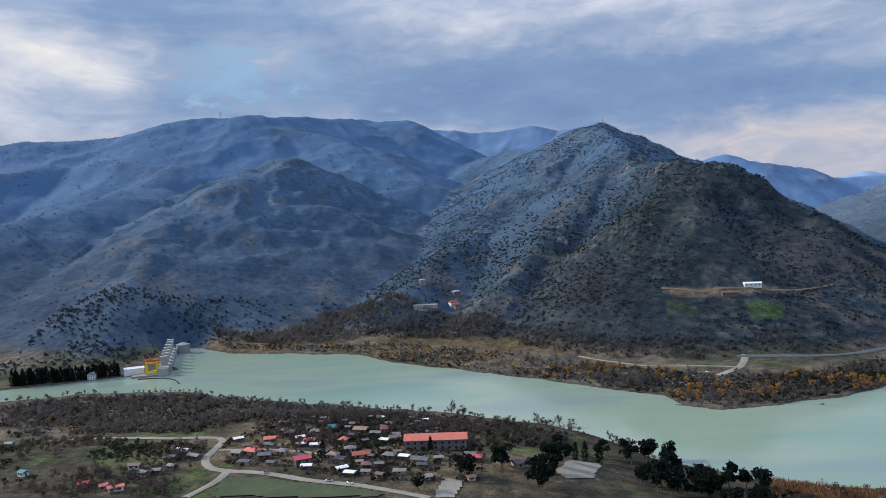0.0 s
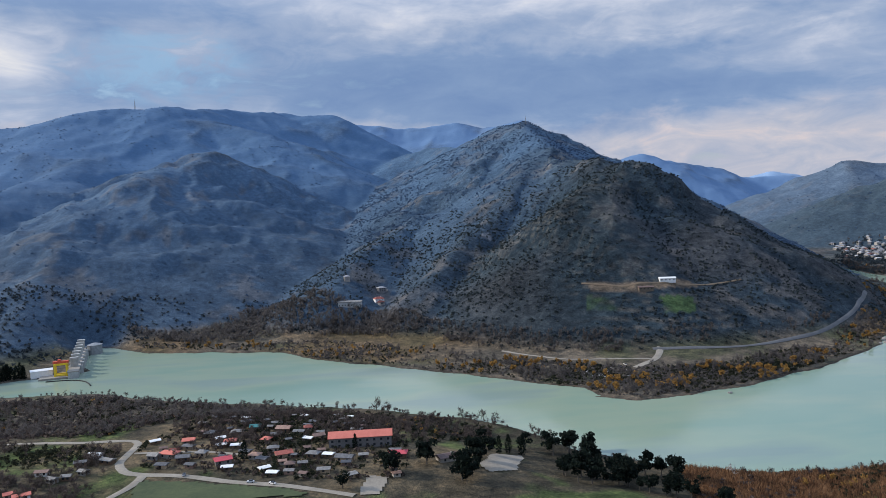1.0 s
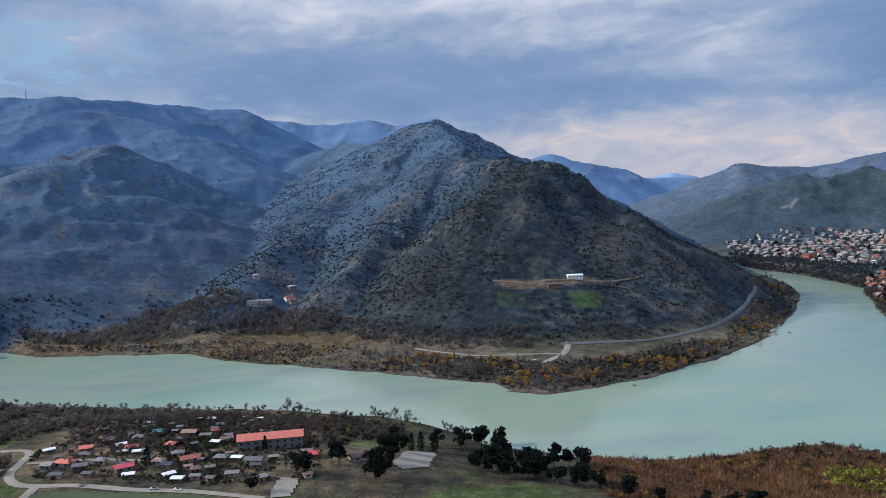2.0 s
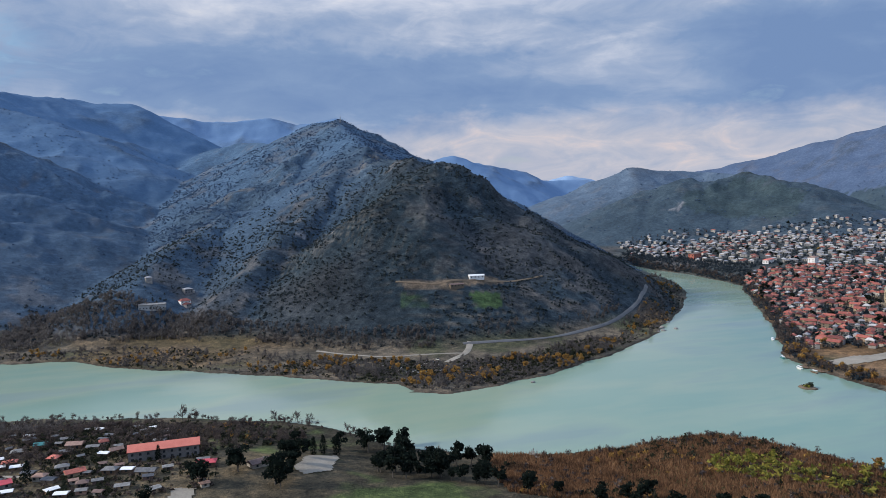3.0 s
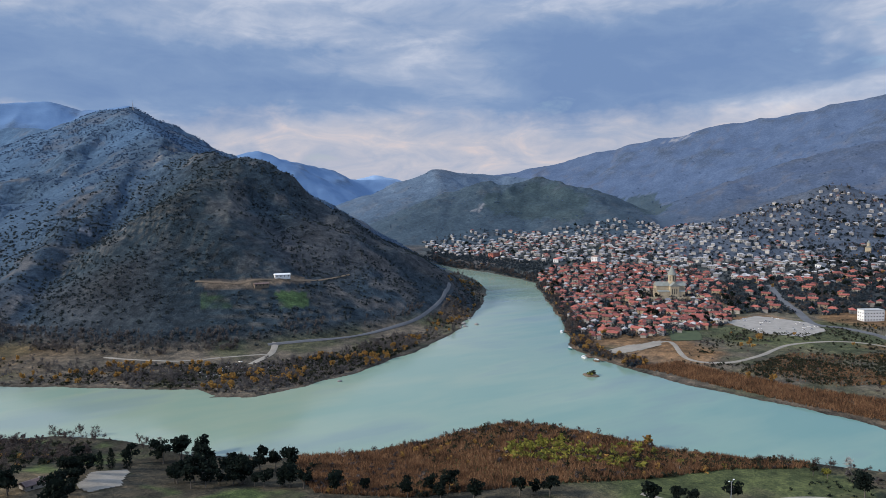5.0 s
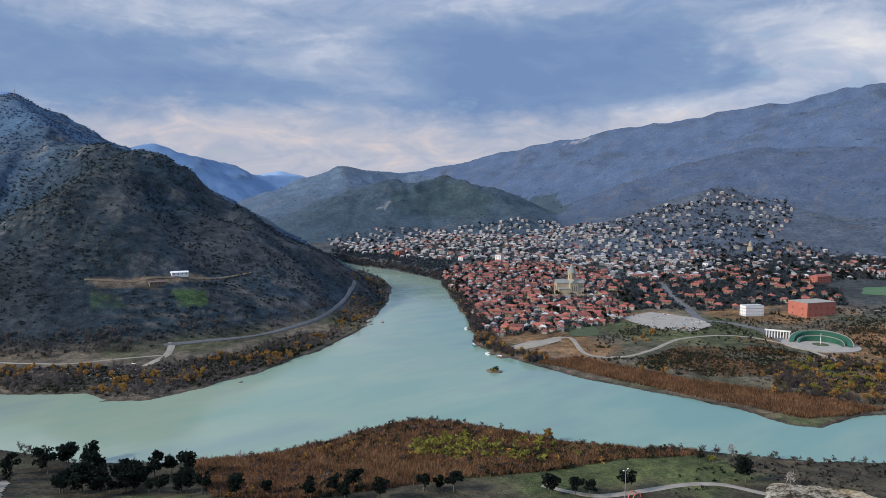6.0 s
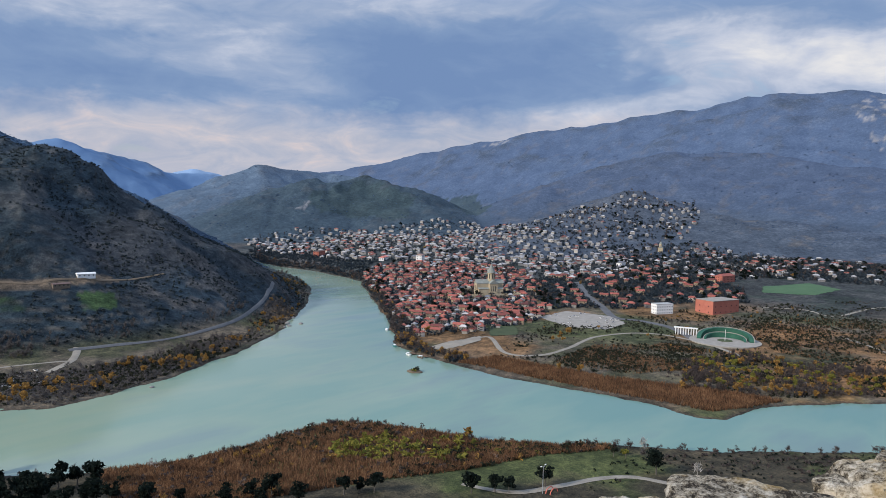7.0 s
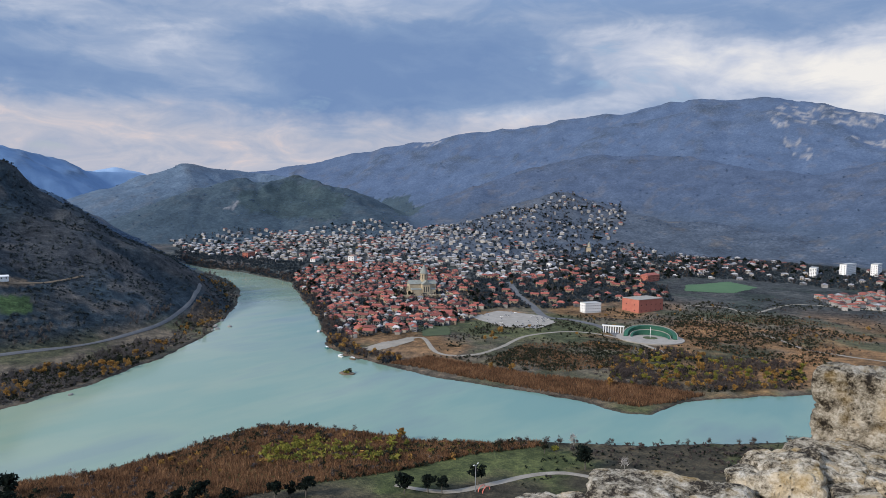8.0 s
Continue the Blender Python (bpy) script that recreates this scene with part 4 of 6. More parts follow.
thicket("town_trees", "bare", rows_of(TOWN_RINGS, 96, 330, 6.0, 0.5), 5, 10, (TWIGS, WOOD), 96, "leafless trees between the houses", "trees")
thicket("town_trees", "round", rows_of(TOWN_RINGS, 98, 14, 6.0, 0.3), 5, 9, (AUTUMN, WOOD), 98, "golden garden trees between the houses", "trees")
TOWN_SHORE = in_ring([(560, 480), (700, 470), (1120, 1060), (1260, 1500), (1200, 1760), (1060, 1480), (940, 1060), (580, 610)], 9000, 121, 2.0)
TOWN_SHORE = TOWN_SHORE[shore(TOWN_SHORE[:, 0], TOWN_SHORE[:, 1]) < 24]
thicket("bank_wood", "bare", TOWN_SHORE[:520], 5, 10, (TWIGS, WOOD), 122, "leafless trees along the town bank", "trees")
thicket("bank_wood", "bush", TOWN_SHORE[520:], 2.5, 6, (TOWN_GREEN, WOOD), 123, "dark bushes along the town bank")
thicket("bank_wood", "round", np.concatenate([TOWN_SHORE[::60], TOWN_SHORE[TOWN_SHORE[:, 1] < 640][:45]]), 4.5, 8.5, (AUTUMN, WOOD), 124, "golden trees along the town bank", "trees")
thicket("town_trees", "pine", rows_of(TOWN_RINGS + [[(1680, 689), (1663, 544), (1668, 395), (1481, 483), (1415, 681), (1540, 831), (1760, 849)]], 101, 60, 6.0, 0.4), 7, 13, (PINE, WOOD), 101, "dark conifers between the houses", "trees")
thicket("bank_wood", "bush", in_ring([(1010, 1080), (1078, 1316), (1076, 1470), (1165, 1760), (1260, 1760), (1200, 1500), (1170, 1220), (1060, 1130)], 900, 131, 3.0), 3.5, 8, (TOWN_GREEN, WOOD), 131, "dull green trees between the upper river and the houses", "trees")
thicket("meadow_scrub", "bush", in_ring([(900, 560), (1240, 380), (1600, 100), (1250, 40), (880, 110), (640, 260), (640, 480)], 2600, 132, 4.0, 0.25), 1.4, 3.8, (OLIVE, WOOD), 132, "scattered dark scrub over the meadows")
thicket("meadow_scrub", "bush", in_ring([(900, 560), (1240, 380), (1600, 100), (1250, 40), (880, 110), (640, 260), (640, 480)], 900, 134, 4.0, 0.2), 1.4, 3.2, (TWIGS, WOOD), 134, "purple-brown scrub over the meadows")
thicket("meadow_wood", "round", in_ring([(900, 560), (1240, 380), (1600, 100), (1250, 40), (880, 110), (640, 260), (640, 480)], 60, 135, 4.0, 0.3), 4, 8, (AUTUMN, WOOD), 135, "golden trees dotted over the meadows", "trees")
EDGE = np.concatenate([in_ring([(x, y) for x, y in RIVER[:22]] + [(900, -200), (0, 300), (-500, 500)], 9000, 111, 1.0)])
EDGE = EDGE[shore(EDGE[:, 0], EDGE[:, 1]) < 9]
thicket("bank_fringe", "bare", EDGE[:200], 3.0, 6.5, (TWIGS, WOOD), 111, "thin leafless saplings at the water's edge", "trees")

thicket("bank_fringe", "bush", EDGE[200:620], 1.8, 4.2, (TWIGS, WOOD), 112, "low leafless bushes at the water's edge")
thicket("near_scrub", "bush", in_ring(NEAR_RINGS[2], 900, 113, 2.0, 0.8), 1.2, 3.4, (TWIGS, WOOD), 113, "leafless brown garden bushes and hedges")
thicket("near_scrub", "bush", in_ring(NEAR_RINGS[1], 420, 114, 2.0, 0.6), 1.2, 3.6, (TWIGS, WOOD), 114, "leafless scrub behind the long house")
for k, (x, y) in enumerate([(81, 471), (88, 474), (97, 472), (-83, 459), (-14, 470)]):
    tree("cypress", "cypress", x, y, (12, 13, 14, 13, 10)[k], (PINE, WOOD), 300 + k, "tall dark cypress by the hamlet", "cypresses")
for k, (x, y) in enumerate([(72, 491), (60, 446), (54, 423), (48, 407), (8, 418), (5, 426), (30, 435), (120, 479), (133, 484), (149, 492), (115, 429), (125, 430), (146, 426), (157, 434), (167, 433), (176, 429), (181, 418), (134, 425)] + [(102, 487), (132, 484), (119, 490), (137, 452), (146, 430), (157, 420), (147, 410), (167, 394), (182, 360), (431, 188), (361, 226)]):
    tree("pine", "pine", x, y, 12 + (k * 37 % 60) / 10, (PINE, WOOD), 320 + k, "dark spreading pine on the grassy bank", "pines")
for k, (x, y) in enumerate([(1, 620), (11, 614), (72, 600), (88, 581), (97, 576), (122, 530), (130, 528), (181, 447), (-212, 703), (119, 539)] + [(463, 233), (467, 225), (473, 216), (476, 208), (447, 168), (221, 426)]):
    tree("bare_tree", "bare", x, y, (13, 11, 10, 11, 10, 8, 7, 8, 7, 8, 8, 8, 10, 5, 9, 7)[k], ((PALE_WOOD, PALE_WOOD) if k in (14, 12, 15) else (TWIGS, WOOD)), 360 + k, "leafless tree standing near the water", "bare trees")
for k, (x, y) in enumerate([(115, 775), (127, 755), (144, 736), (217, 628), (430, 698), (387, 673), (355, 665), (332, 657)] + [(630, 384), (635, 361), (406, 321), (694, 617), (638, 603), (625, 582), (718, 271), (722, 249), (646, 260), (762, 209), (802, 151), (1221, 701), (795, 471), (762, 463)]):
    tree("autumn_tree", "round", x, y, 8 + (k * 29 % 45) / 10, (AUTUMN, WOOD), 390 + k, "golden autumn tree on the river bank", "autumn trees")

for k, (x, y) in enumerate([(78, 479), (71, 462), (65, 447), (60, 430), (55, 414), (50, 401), (114, 431), (123, 445), (118, 412), (126, 411), (135, 415), (142, 410), (148, 409), (151, 400), (155, 395), (163, 390), (167, 386), (31, 441), (-20, 402), (172, 378), (190, 372), (198, 352), (212, 330), (226, 318), (240, 306), (268, 300), (276, 296), (282, 290), (229, 333), (238, 326), (334, 243), (338, 236), (323, 252)]):
    tree("pine", "pine", x, y, 9 + (k * 31 % 50) / 10, (PINE, WOOD), 440 + k, "dense dark pine beside the garden plots", "garden pines")
for k, (x, y) in enumerate([(321, 357), (325, 353), (338, 354), (361, 360), (405, 320), (346, 366)]):
    tree("poplar", "round", x, y, 6.5 + (k * 17 % 20) / 10, (LIME, WOOD), 470 + k, "yellow-green young poplar standing in dry reeds", "young poplars")
for k, (x, y) in enumerate([(309, 393), (266, 403), (274, 405), (252, 398)]):
    tree("autumn_tree", "round", x, y, 5 + k * 0.4, (AUTUMN, WOOD), 480 + k, "low orange autumn tree in dry reeds", "reed-bed trees")
for k, (x, y) in enumerate([(445, 225), (447, 217), (458, 209), (463, 203), (452, 222)]):
    tree("waterside_tree", "round", x, y, 7.5 - k * 0.5, ((OLIVE, LIME, ASH_TWIGS, OLIVE, LIME)[k], WOOD), 490 + k, "small half-bare tree at the water's edge", "waterside trees")


# ---- buildings ----
PLASTER = mottled("pale_plaster", (0.17, 0.16, 0.145), (0.36, 0.335, 0.30), 0.35, 0.9, 0.25, 0.03, "object")
OCHRE = mottled("ochre_plaster", (0.22, 0.16, 0.11), (0.36, 0.285, 0.20), 0.35, 0.9, 0.25, 0.03, "object")
WHITEWASH = mottled("white_render", (0.62, 0.61, 0.59), (0.80, 0.79, 0.77), 0.3, 0.85, 0.2, 0.02)
TILE = mottled("red_roof_tile", (0.13, 0.042, 0.036), (0.33, 0.10, 0.078), 0.6, 0.8, 0.5, 0.06, "object")
TIN = mottled("weathered_tin_roof", (0.09, 0.088, 0.088), (0.26, 0.255, 0.25), 0.5, 0.6, 0.3, 0.03, "object", 0.2)
RUST_TIN = mottled("rusty_tin_roof", (0.16, 0.10, 0.085), (0.30, 0.20, 0.16), 0.5, 0.75, 0.3, 0.03, "object", 0.1)
BRIGHT_RED = mottled("red_painted_roof", (0.50, 0.13, 0.09), (0.66, 0.20, 0.14), 0.25, 0.6, 0.3, 0.03)
CRIMSON = mottled("crimson_sheet_roof", (0.42, 0.05, 0.07), (0.56, 0.09, 0.10), 0.25, 0.6, 0.3, 0.03)
TEAL = mottled("teal_painted_metal", (0.03, 0.14, 0.14), (0.06, 0.22, 0.21), 0.4, 0.6, 0.3, 0.02)
GLASS = mottled("dark_window_glass", (0.015, 0.018, 0.022), (0.04, 0.045, 0.05), 0.4, 0.15, 0.0, 0.0, None, 0.0, 0.5)
TIMBER = mottled("brown_timber", (0.09, 0.055, 0.035), (0.17, 0.11, 0.07), 0.8, 0.85, 0.4, 0.03)
SANDSTONE = mottled("yellow_sandstone", (0.28, 0.225, 0.15), (0.47, 0.39, 0.27), 0.12, 0.9, 0.5, 0.12)
SLAB_ROOF = mottled("grey_green_stone_roof", (0.16, 0.17, 0.15), (0.27, 0.28, 0.25), 0.2, 0.85, 0.4, 0.08)
TERRACOTTA = mottled("terracotta_cladding", (0.32, 0.10, 0.07), (0.43, 0.15, 0.105), 0.15, 0.8, 0.3, 0.05)
CONCRETE = mottled("stained_concrete", (0.26, 0.26, 0.25), (0.44, 0.44, 0.42), 0.15, 0.9, 0.4, 0.08)
STEEL = mottled("grey_painted_steel", (0.16, 0.17, 0.18), (0.30, 0.31, 0.32), 0.3, 0.6, 0.3, 0.02)
YELLOW = mottled("yellow_crane_paint", (0.62, 0.42, 0.02), (0.80, 0.56, 0.04), 0.3, 0.55, 0.2, 0.02)
CRANE_RED = mottled("red_crane_paint", (0.45, 0.06, 0.03), (0.60, 0.10, 0.05), 0.3, 0.55, 0.2, 0.02)
GREEN_ARCH = mottled("dark_green_planting", (0.012, 0.06, 0.04), (0.03, 0.11, 0.07), 0.15, 0.8, 0.5, 0.1)


def dwelling(name, m, w, d, h, rise, hip, wall_mat, roof_mat, label, group="", category="house", storeys=1, chimney=True, wide_windows=3):
    """A house on its plot: walls, roof, door, windows and chimney."""
    root = thing(name, m, label, category, group)
    bm = bmesh.new()
    box(bm, -w / 2, -d / 2, -2.5, w / 2, d / 2, h)
    if hip <= 0:
        for sx in (-1, 1):
            solid(bm, [(sx * w / 2, -d / 2, h), (sx * w / 2, d / 2, h), (sx * w / 2, 0, h + rise * 0.92), (sx * (w / 2 - 0.3), -d / 2, h), (sx * (w / 2 - 0.3), d / 2, h), (sx * (w / 2 - 0.3), 0, h + rise * 0.92)],
                  [(0, 1, 2), (5, 4, 3), (0, 2, 5, 3), (1, 4, 5, 2)])
    part("wall", bm, wall_mat, root)
    bm = bmesh.new()
    roof_shape(bm, w, d, h + 0.25, rise, 0.6, hip)
    roof = part("roof", bm, roof_mat, root)
    if chimney:
        bm = bmesh.new()
        box(bm, w * 0.22, -0.45, h, w * 0.22 + 0.9, 0.45, h + rise + 0.9, 0.08)
        part("chimney", bm, wall_mat, roof)
    pane = None
    for s in range(storeys):
        z = 0.9 + s * 2.9
        for side in (-1, 1):
            for k in range(wide_windows):
                x = (k + 0.5) / wide_windows * w - w / 2
                if pane is None:
                    bm = bmesh.new()
                    box(bm, -0.65, -0.06, 0, 0.65, 0.06, 1.4)
                    pane = finish("window", bm, GLASS)
                ob = new("window", pane)
                ob.parent, ob.matrix_basis = root, pose(x, side * (d / 2 + 0.03), z)
        if s == 0:
            bm = bmesh.new()
            box(bm, w / 2 - 0.02, -0.5, 0, w / 2 + 0.07, 0.5, 2.1)
            part("door", bm, TIMBER, root)
    return root


def plots(ring, n, gap, seed, dry=12.0, avoid=(), low_only=False):
    """Spread house plots inside a ring, no two closer than the gap."""
    g = np.random.default_rng(seed)
    xs, ys = [p[0] for p in ring], [p[1] for p in ring]
    p = np.c_[g.uniform(min(xs), max(xs), n * 9), g.uniform(min(ys), max(ys), n * 9)]
    ok = inside(p[:, 0], p[:, 1], ring) & (shore(p[:, 0], p[:, 1]) > dry)
    if low_only:
        ok &= ground(p[:, 0], p[:, 1]) < 75
    for line, wide in KEEP_CLEAR:
        ok &= to_line(p[:, 0], p[:, 1], line) > wide + 5
    for (ax, ay, ar) in avoid:
        ok &= np.hypot(p[:, 0] - ax, p[:, 1] - ay) > ar
    kept = []
    for q in p[ok]:
        if all((q[0] - a) ** 2 + (q[1] - b) ** 2 > gap * gap for a, b in kept):
            kept.append((q[0], q[1]))
            if len(kept) >= n:
                break
    return kept


CATHEDRAL_AT = (1005, 757)
CLEAR_OF = [(*CATHEDRAL_AT, 48), (*(1133, 407), 38), (*(1059, 464), 30), (*(1251, 1145), 26), (*(1217, 1232), 30), (*(1204, 1454), 30), (*(1546, 781), 26), (*(1470, 515), 26), (*(1857, 825), 30)]
RED_KINDS = [(9, 7, 3.4, 2.2, 3.2, PLASTER, TILE, 1), (12, 8, 5.6, 2.6, 3.8, PLASTER, TILE, 2), (8, 6.5, 3.2, 2.0, 0, OCHRE, TILE, 1), (14, 8, 5.8, 2.4, 0, OCHRE, TILE, 2)]
PALE_KINDS = [(12, 10, 6, 2.4, 4.6, PLASTER, TIN, 2), (11, 9, 5.6, 2.2, 4.0, WHITEWASH, TIN, 2), (10, 8, 3.6, 2.0, 3.6, OCHRE, RUST_TIN, 1), (13, 9, 6, 2.4, 4.2, PLASTER, RUST_TIN, 2), (12, 9, 5.8, 2.6, 4.2, PLASTER, TILE, 2)]
made_kinds = {}


def settle(kinds, spots, seed, label, group, weights=None):
    g = np.random.default_rng(seed)
    for x, y in spots:
        k = int(g.choice(len(kinds), p=weights))
        m = pose(x, y, height(x, y), 0, 0, float(g.choice([20, 110, 35, 125, 290])) + g.uniform(-9, 9))
        key = (group, k)
        if key in made_kinds:
            copy_thing(made_kinds[key], m)
        else:
            w, d, h, rise, hip, wm, rm, st = kinds[k]
            made_kinds[key] = dwelling("house", m, w, d, h, rise, hip, wm, rm, label[k % len(label)], group, storeys=st, wide_windows=2)


OLD = plots([(1026, 1099), (831, 837), (693, 661), (660, 606), (727, 560), (853, 556), (927, 585), (1061, 730), (1193, 781), (1312, 905), (1293, 1050), (1213, 1151), (1092, 1153)], 300, 12.5, 201, 10, CLEAR_OF)
settle(RED_KINDS, OLD, 202, ["low plastered house with a red tiled roof"], "red-roofed old town houses")
EAST = plots([(1181, 800), (1287, 801), (1496, 720), (1501, 588), (1401, 457), (1245, 395), (1174, 468), (1073, 504), (1032, 534), (1006, 581), (962, 607), (1047, 697)], 85, 18, 203, 12, CLEAR_OF)
settle(RED_KINDS, EAST, 204, ["plastered town house with a red tiled roof"], "houses by the town street", [0.1, 0.4, 0.1, 0.4])


def far_houses(name, spots, seed, share_red, label, small=1.0):
    """Houses too far off to tell apart one by one."""
    g = np.random.default_rng(seed)
    co, faces, slots = [], [], []

    def block_of(m, x0, y0, z0, x1, y1, z1, slot):
        n = len(co)
        co.extend(m @ Vector(v) for v in ((x0, y0, z0), (x1, y0, z0), (x1, y1, z0), (x0, y1, z0), (x0, y0, z1), (x1, y0, z1), (x1, y1, z1), (x0, y1, z1)))
        for f in ((3, 2, 1, 0), (4, 5, 6, 7), (0, 1, 5, 4), (1, 2, 6, 5), (2, 3, 7, 6), (3, 0, 4, 7)):
            faces.append([n + k for k in f])
            slots.append(slot)

    for x, y in spots:
        w, d, h, rise = small * g.uniform(8, 15), small * g.uniform(7, 10), g.choice([3.4, 5.8, 6.2]), g.uniform(1.5, 2.8)
        m = pose(x, y, height(x, y), 0, 0, float(g.choice([20, 110, 40, 130])) + g.uniform(-14, 14))
        red = 2 if g.random() < share_red else 1
        block_of(m, -w / 2, -d / 2, -3, w / 2, d / 2, h, 0)
        n, X, Y, z, r = len(co), w / 2 + 0.6, d / 2 + 0.6, h + 0.25, max(w / 2 - d / 2, 0.3)
        co.extend(m @ Vector(v) for v in ((-X, -Y, h), (X, -Y, h), (X, Y, h), (-X, Y, h), (-X, -Y, z), (X, -Y, z), (X, Y, z), (-X, Y, z), (-r, 0, z + rise), (r, 0, z + rise)))
        for f in ((3, 2, 1, 0), (0, 1, 5, 4), (1, 2, 6, 5), (2, 3, 7, 6), (3, 0, 4, 7), (4, 5, 9, 8), (6, 7, 8, 9), (5, 6, 9), (7, 4, 8)):
            faces.append([n + k for k in f])
            slots.append(red)
        for storey in range(2 if h > 5 else 1):
            for side in (-1, 1):
                for k in (-0.3, 0.0, 0.3):
                    y0, z0 = side * d / 2, h - 2.3 - 2.8 * storey
                    block_of(m, k * w - 0.6, min(y0, y0 + side * 0.08), z0, k * w + 0.6, max(y0, y0 + side * 0.08), z0 + 1.4, 3)
        if g.random() < 0.5:
            side = float(g.choice([-1, 1]))
            block_of(m, min(side * w / 2, side * (w / 2 + 3.5)), -d * 0.3, -3, max(side * w / 2, side * (w / 2 + 3.5)), d * 0.3, 2.7, 0)
    me = bpy.data.meshes.new(name)
    me.from_pydata(co, [], faces)
    for mat in (PLASTER_FAR, TIN_FAR, TILE_FAR, GLASS):
        me.materials.append(mat)
    me.polygons.foreach_set("material_index", np.array(slots, np.int32))
    return tagged(new(name, me), label, "houses", kind="stuff")


PLASTER_FAR = mottled("plaster_of_many_houses", (0.17, 0.17, 0.17), (0.42, 0.405, 0.39), 0.05, 0.9, 0.2, 0.03, "island")
TIN_FAR = mottled("tin_of_many_roofs", (0.17, 0.172, 0.185), (0.43, 0.43, 0.45), 0.03, 0.6, 0.2, 0.03, "island")
TILE_FAR = mottled("tile_of_many_roofs", (0.14, 0.05, 0.042), (0.33, 0.115, 0.088), 0.04, 0.8, 0.3, 0.05, "island")
far_houses("houses", plots([(1345, 2000), (1522, 1953), (1750, 1768), (2111, 1612), (1764, 1102), (1805, 906), (1334, 641), (1276, 701), (1263, 827), (1312, 1065), (1163, 1210), (1180, 1512), (1155, 1642)], 820, 15, 211, 14, CLEAR_OF), 212, 0.24, "pale and grey-roofed houses crowding the upper town")
far_houses("houses", plots([(1852, 1346), (2023, 1287), (2185, 1276), (2354, 1190), (2547, 1011), (2203, 853), (2012, 828), (1830, 884), (1694, 1021)], 120, 23, 213, 14, CLEAR_OF), 214, 0.12, "pale houses climbing the slope above the town", 0.9)
far_houses("houses", plots([(1766, 955), (2002, 789), (2005, 658), (2030, 454), (1984, 311), (1613, 440), (1385, 603), (1474, 738)], 120, 19, 223, 14, CLEAR_OF), 224, 0.4, "mixed houses among dark trees above the street")
far_houses("houses", plots([(1965, 644), (2035, 484), (2021, 304), (1950, 131), (1603, 105), (1621, 327), (1585, 493)], 60, 30, 215, 14, CLEAR_OF), 216, 0.4, "scattered houses at the edge of the town")
far_houses("houses", plots([(1442, 204), (1603, 105), (1375, 89), (1339, 155)], 44, 15, 217, 10), 218, 0.95, "red-roofed houses beyond the fields")
far_houses("houses", plots([(1026, 1099), (831, 837), (693, 661), (660, 606), (727, 560), (853, 556), (927, 585), (1061, 730), (1193, 781), (1312, 905), (1293, 1050), (1213, 1151), (1092, 1153)], 420, 8.5, 225, 10, CLEAR_OF + [(x, y, 7.5) for x, y in OLD]), 226, 0.72, "low roofs and yards packed between the old houses", 0.62)
UPVALLEY = [(1480, 2250), (1640, 2150), (1980, 2900), (2200, 3500), (2000, 3500), (1650, 2750)]
far_houses("houses", plots(UPVALLEY, 70, 30, 219, 20, (), True), 220, 0.15, "small pale houses far up the river valley")
FARFOOT = [(-60, 1120), (20, 1050), (60, 1180), (-20, 1500), (-80, 1450)]
far_houses("houses", plots(FARFOOT, 5, 40, 221, 20, (), True), 222, 0.3, "few houses at the mouth of the side valley")


def block(name, m, w, d, h, wall_mat, label, rows, cols, roof_mat=None, rise=0.0, category="building", proud=True):
    """A larger flat-roofed or hipped building with rows of windows."""
    root = thing(name, m, label, category)
    bm = bmesh.new()
    box(bm, -w / 2, -d / 2, -3, w / 2, d / 2, h)
    part("wall", bm, wall_mat, root)
    bm = bmesh.new()
    if rise:
        roof_shape(bm, w, d, h + 0.3, rise, 0.8, d / 2)
    else:
        box(bm, -w / 2 - 0.25, -d / 2 - 0.25, h, w / 2 + 0.25, d / 2 + 0.25, h + 0.7, 0.06)
    part("roof", bm, roof_mat or CONCRETE, root)
    bm = bmesh.new()
    box(bm, -0.8, -0.07, 0, 0.8, 0.07, 1.6)
    glass = finish("window", bm, GLASS)
    for r in range(rows):
        z = 1.0 + r * (h - 1.2) / max(rows, 1)
        for side in (-1, 1):
            for c in range(cols):
                ob = new("window", glass)
                ob.parent, ob.matrix_basis = root, pose((c + 0.5) / cols * w - w / 2, side * (d / 2 + 0.03), z)
        for side in (-1, 1):
            for c in range(max(int(cols * d / w), 1)):
                n = max(int(cols * d / w), 1)
                ob = new("window", glass)
                ob.parent, ob.matrix_basis = root, pose(side * (w / 2 + 0.03), (c + 0.5) / n * d - d / 2, z, 0, 0, 90)
    return root


def spot(p, turn=0.0):
    return pose(p[0], p[1], height(*p), 0, 0, turn)


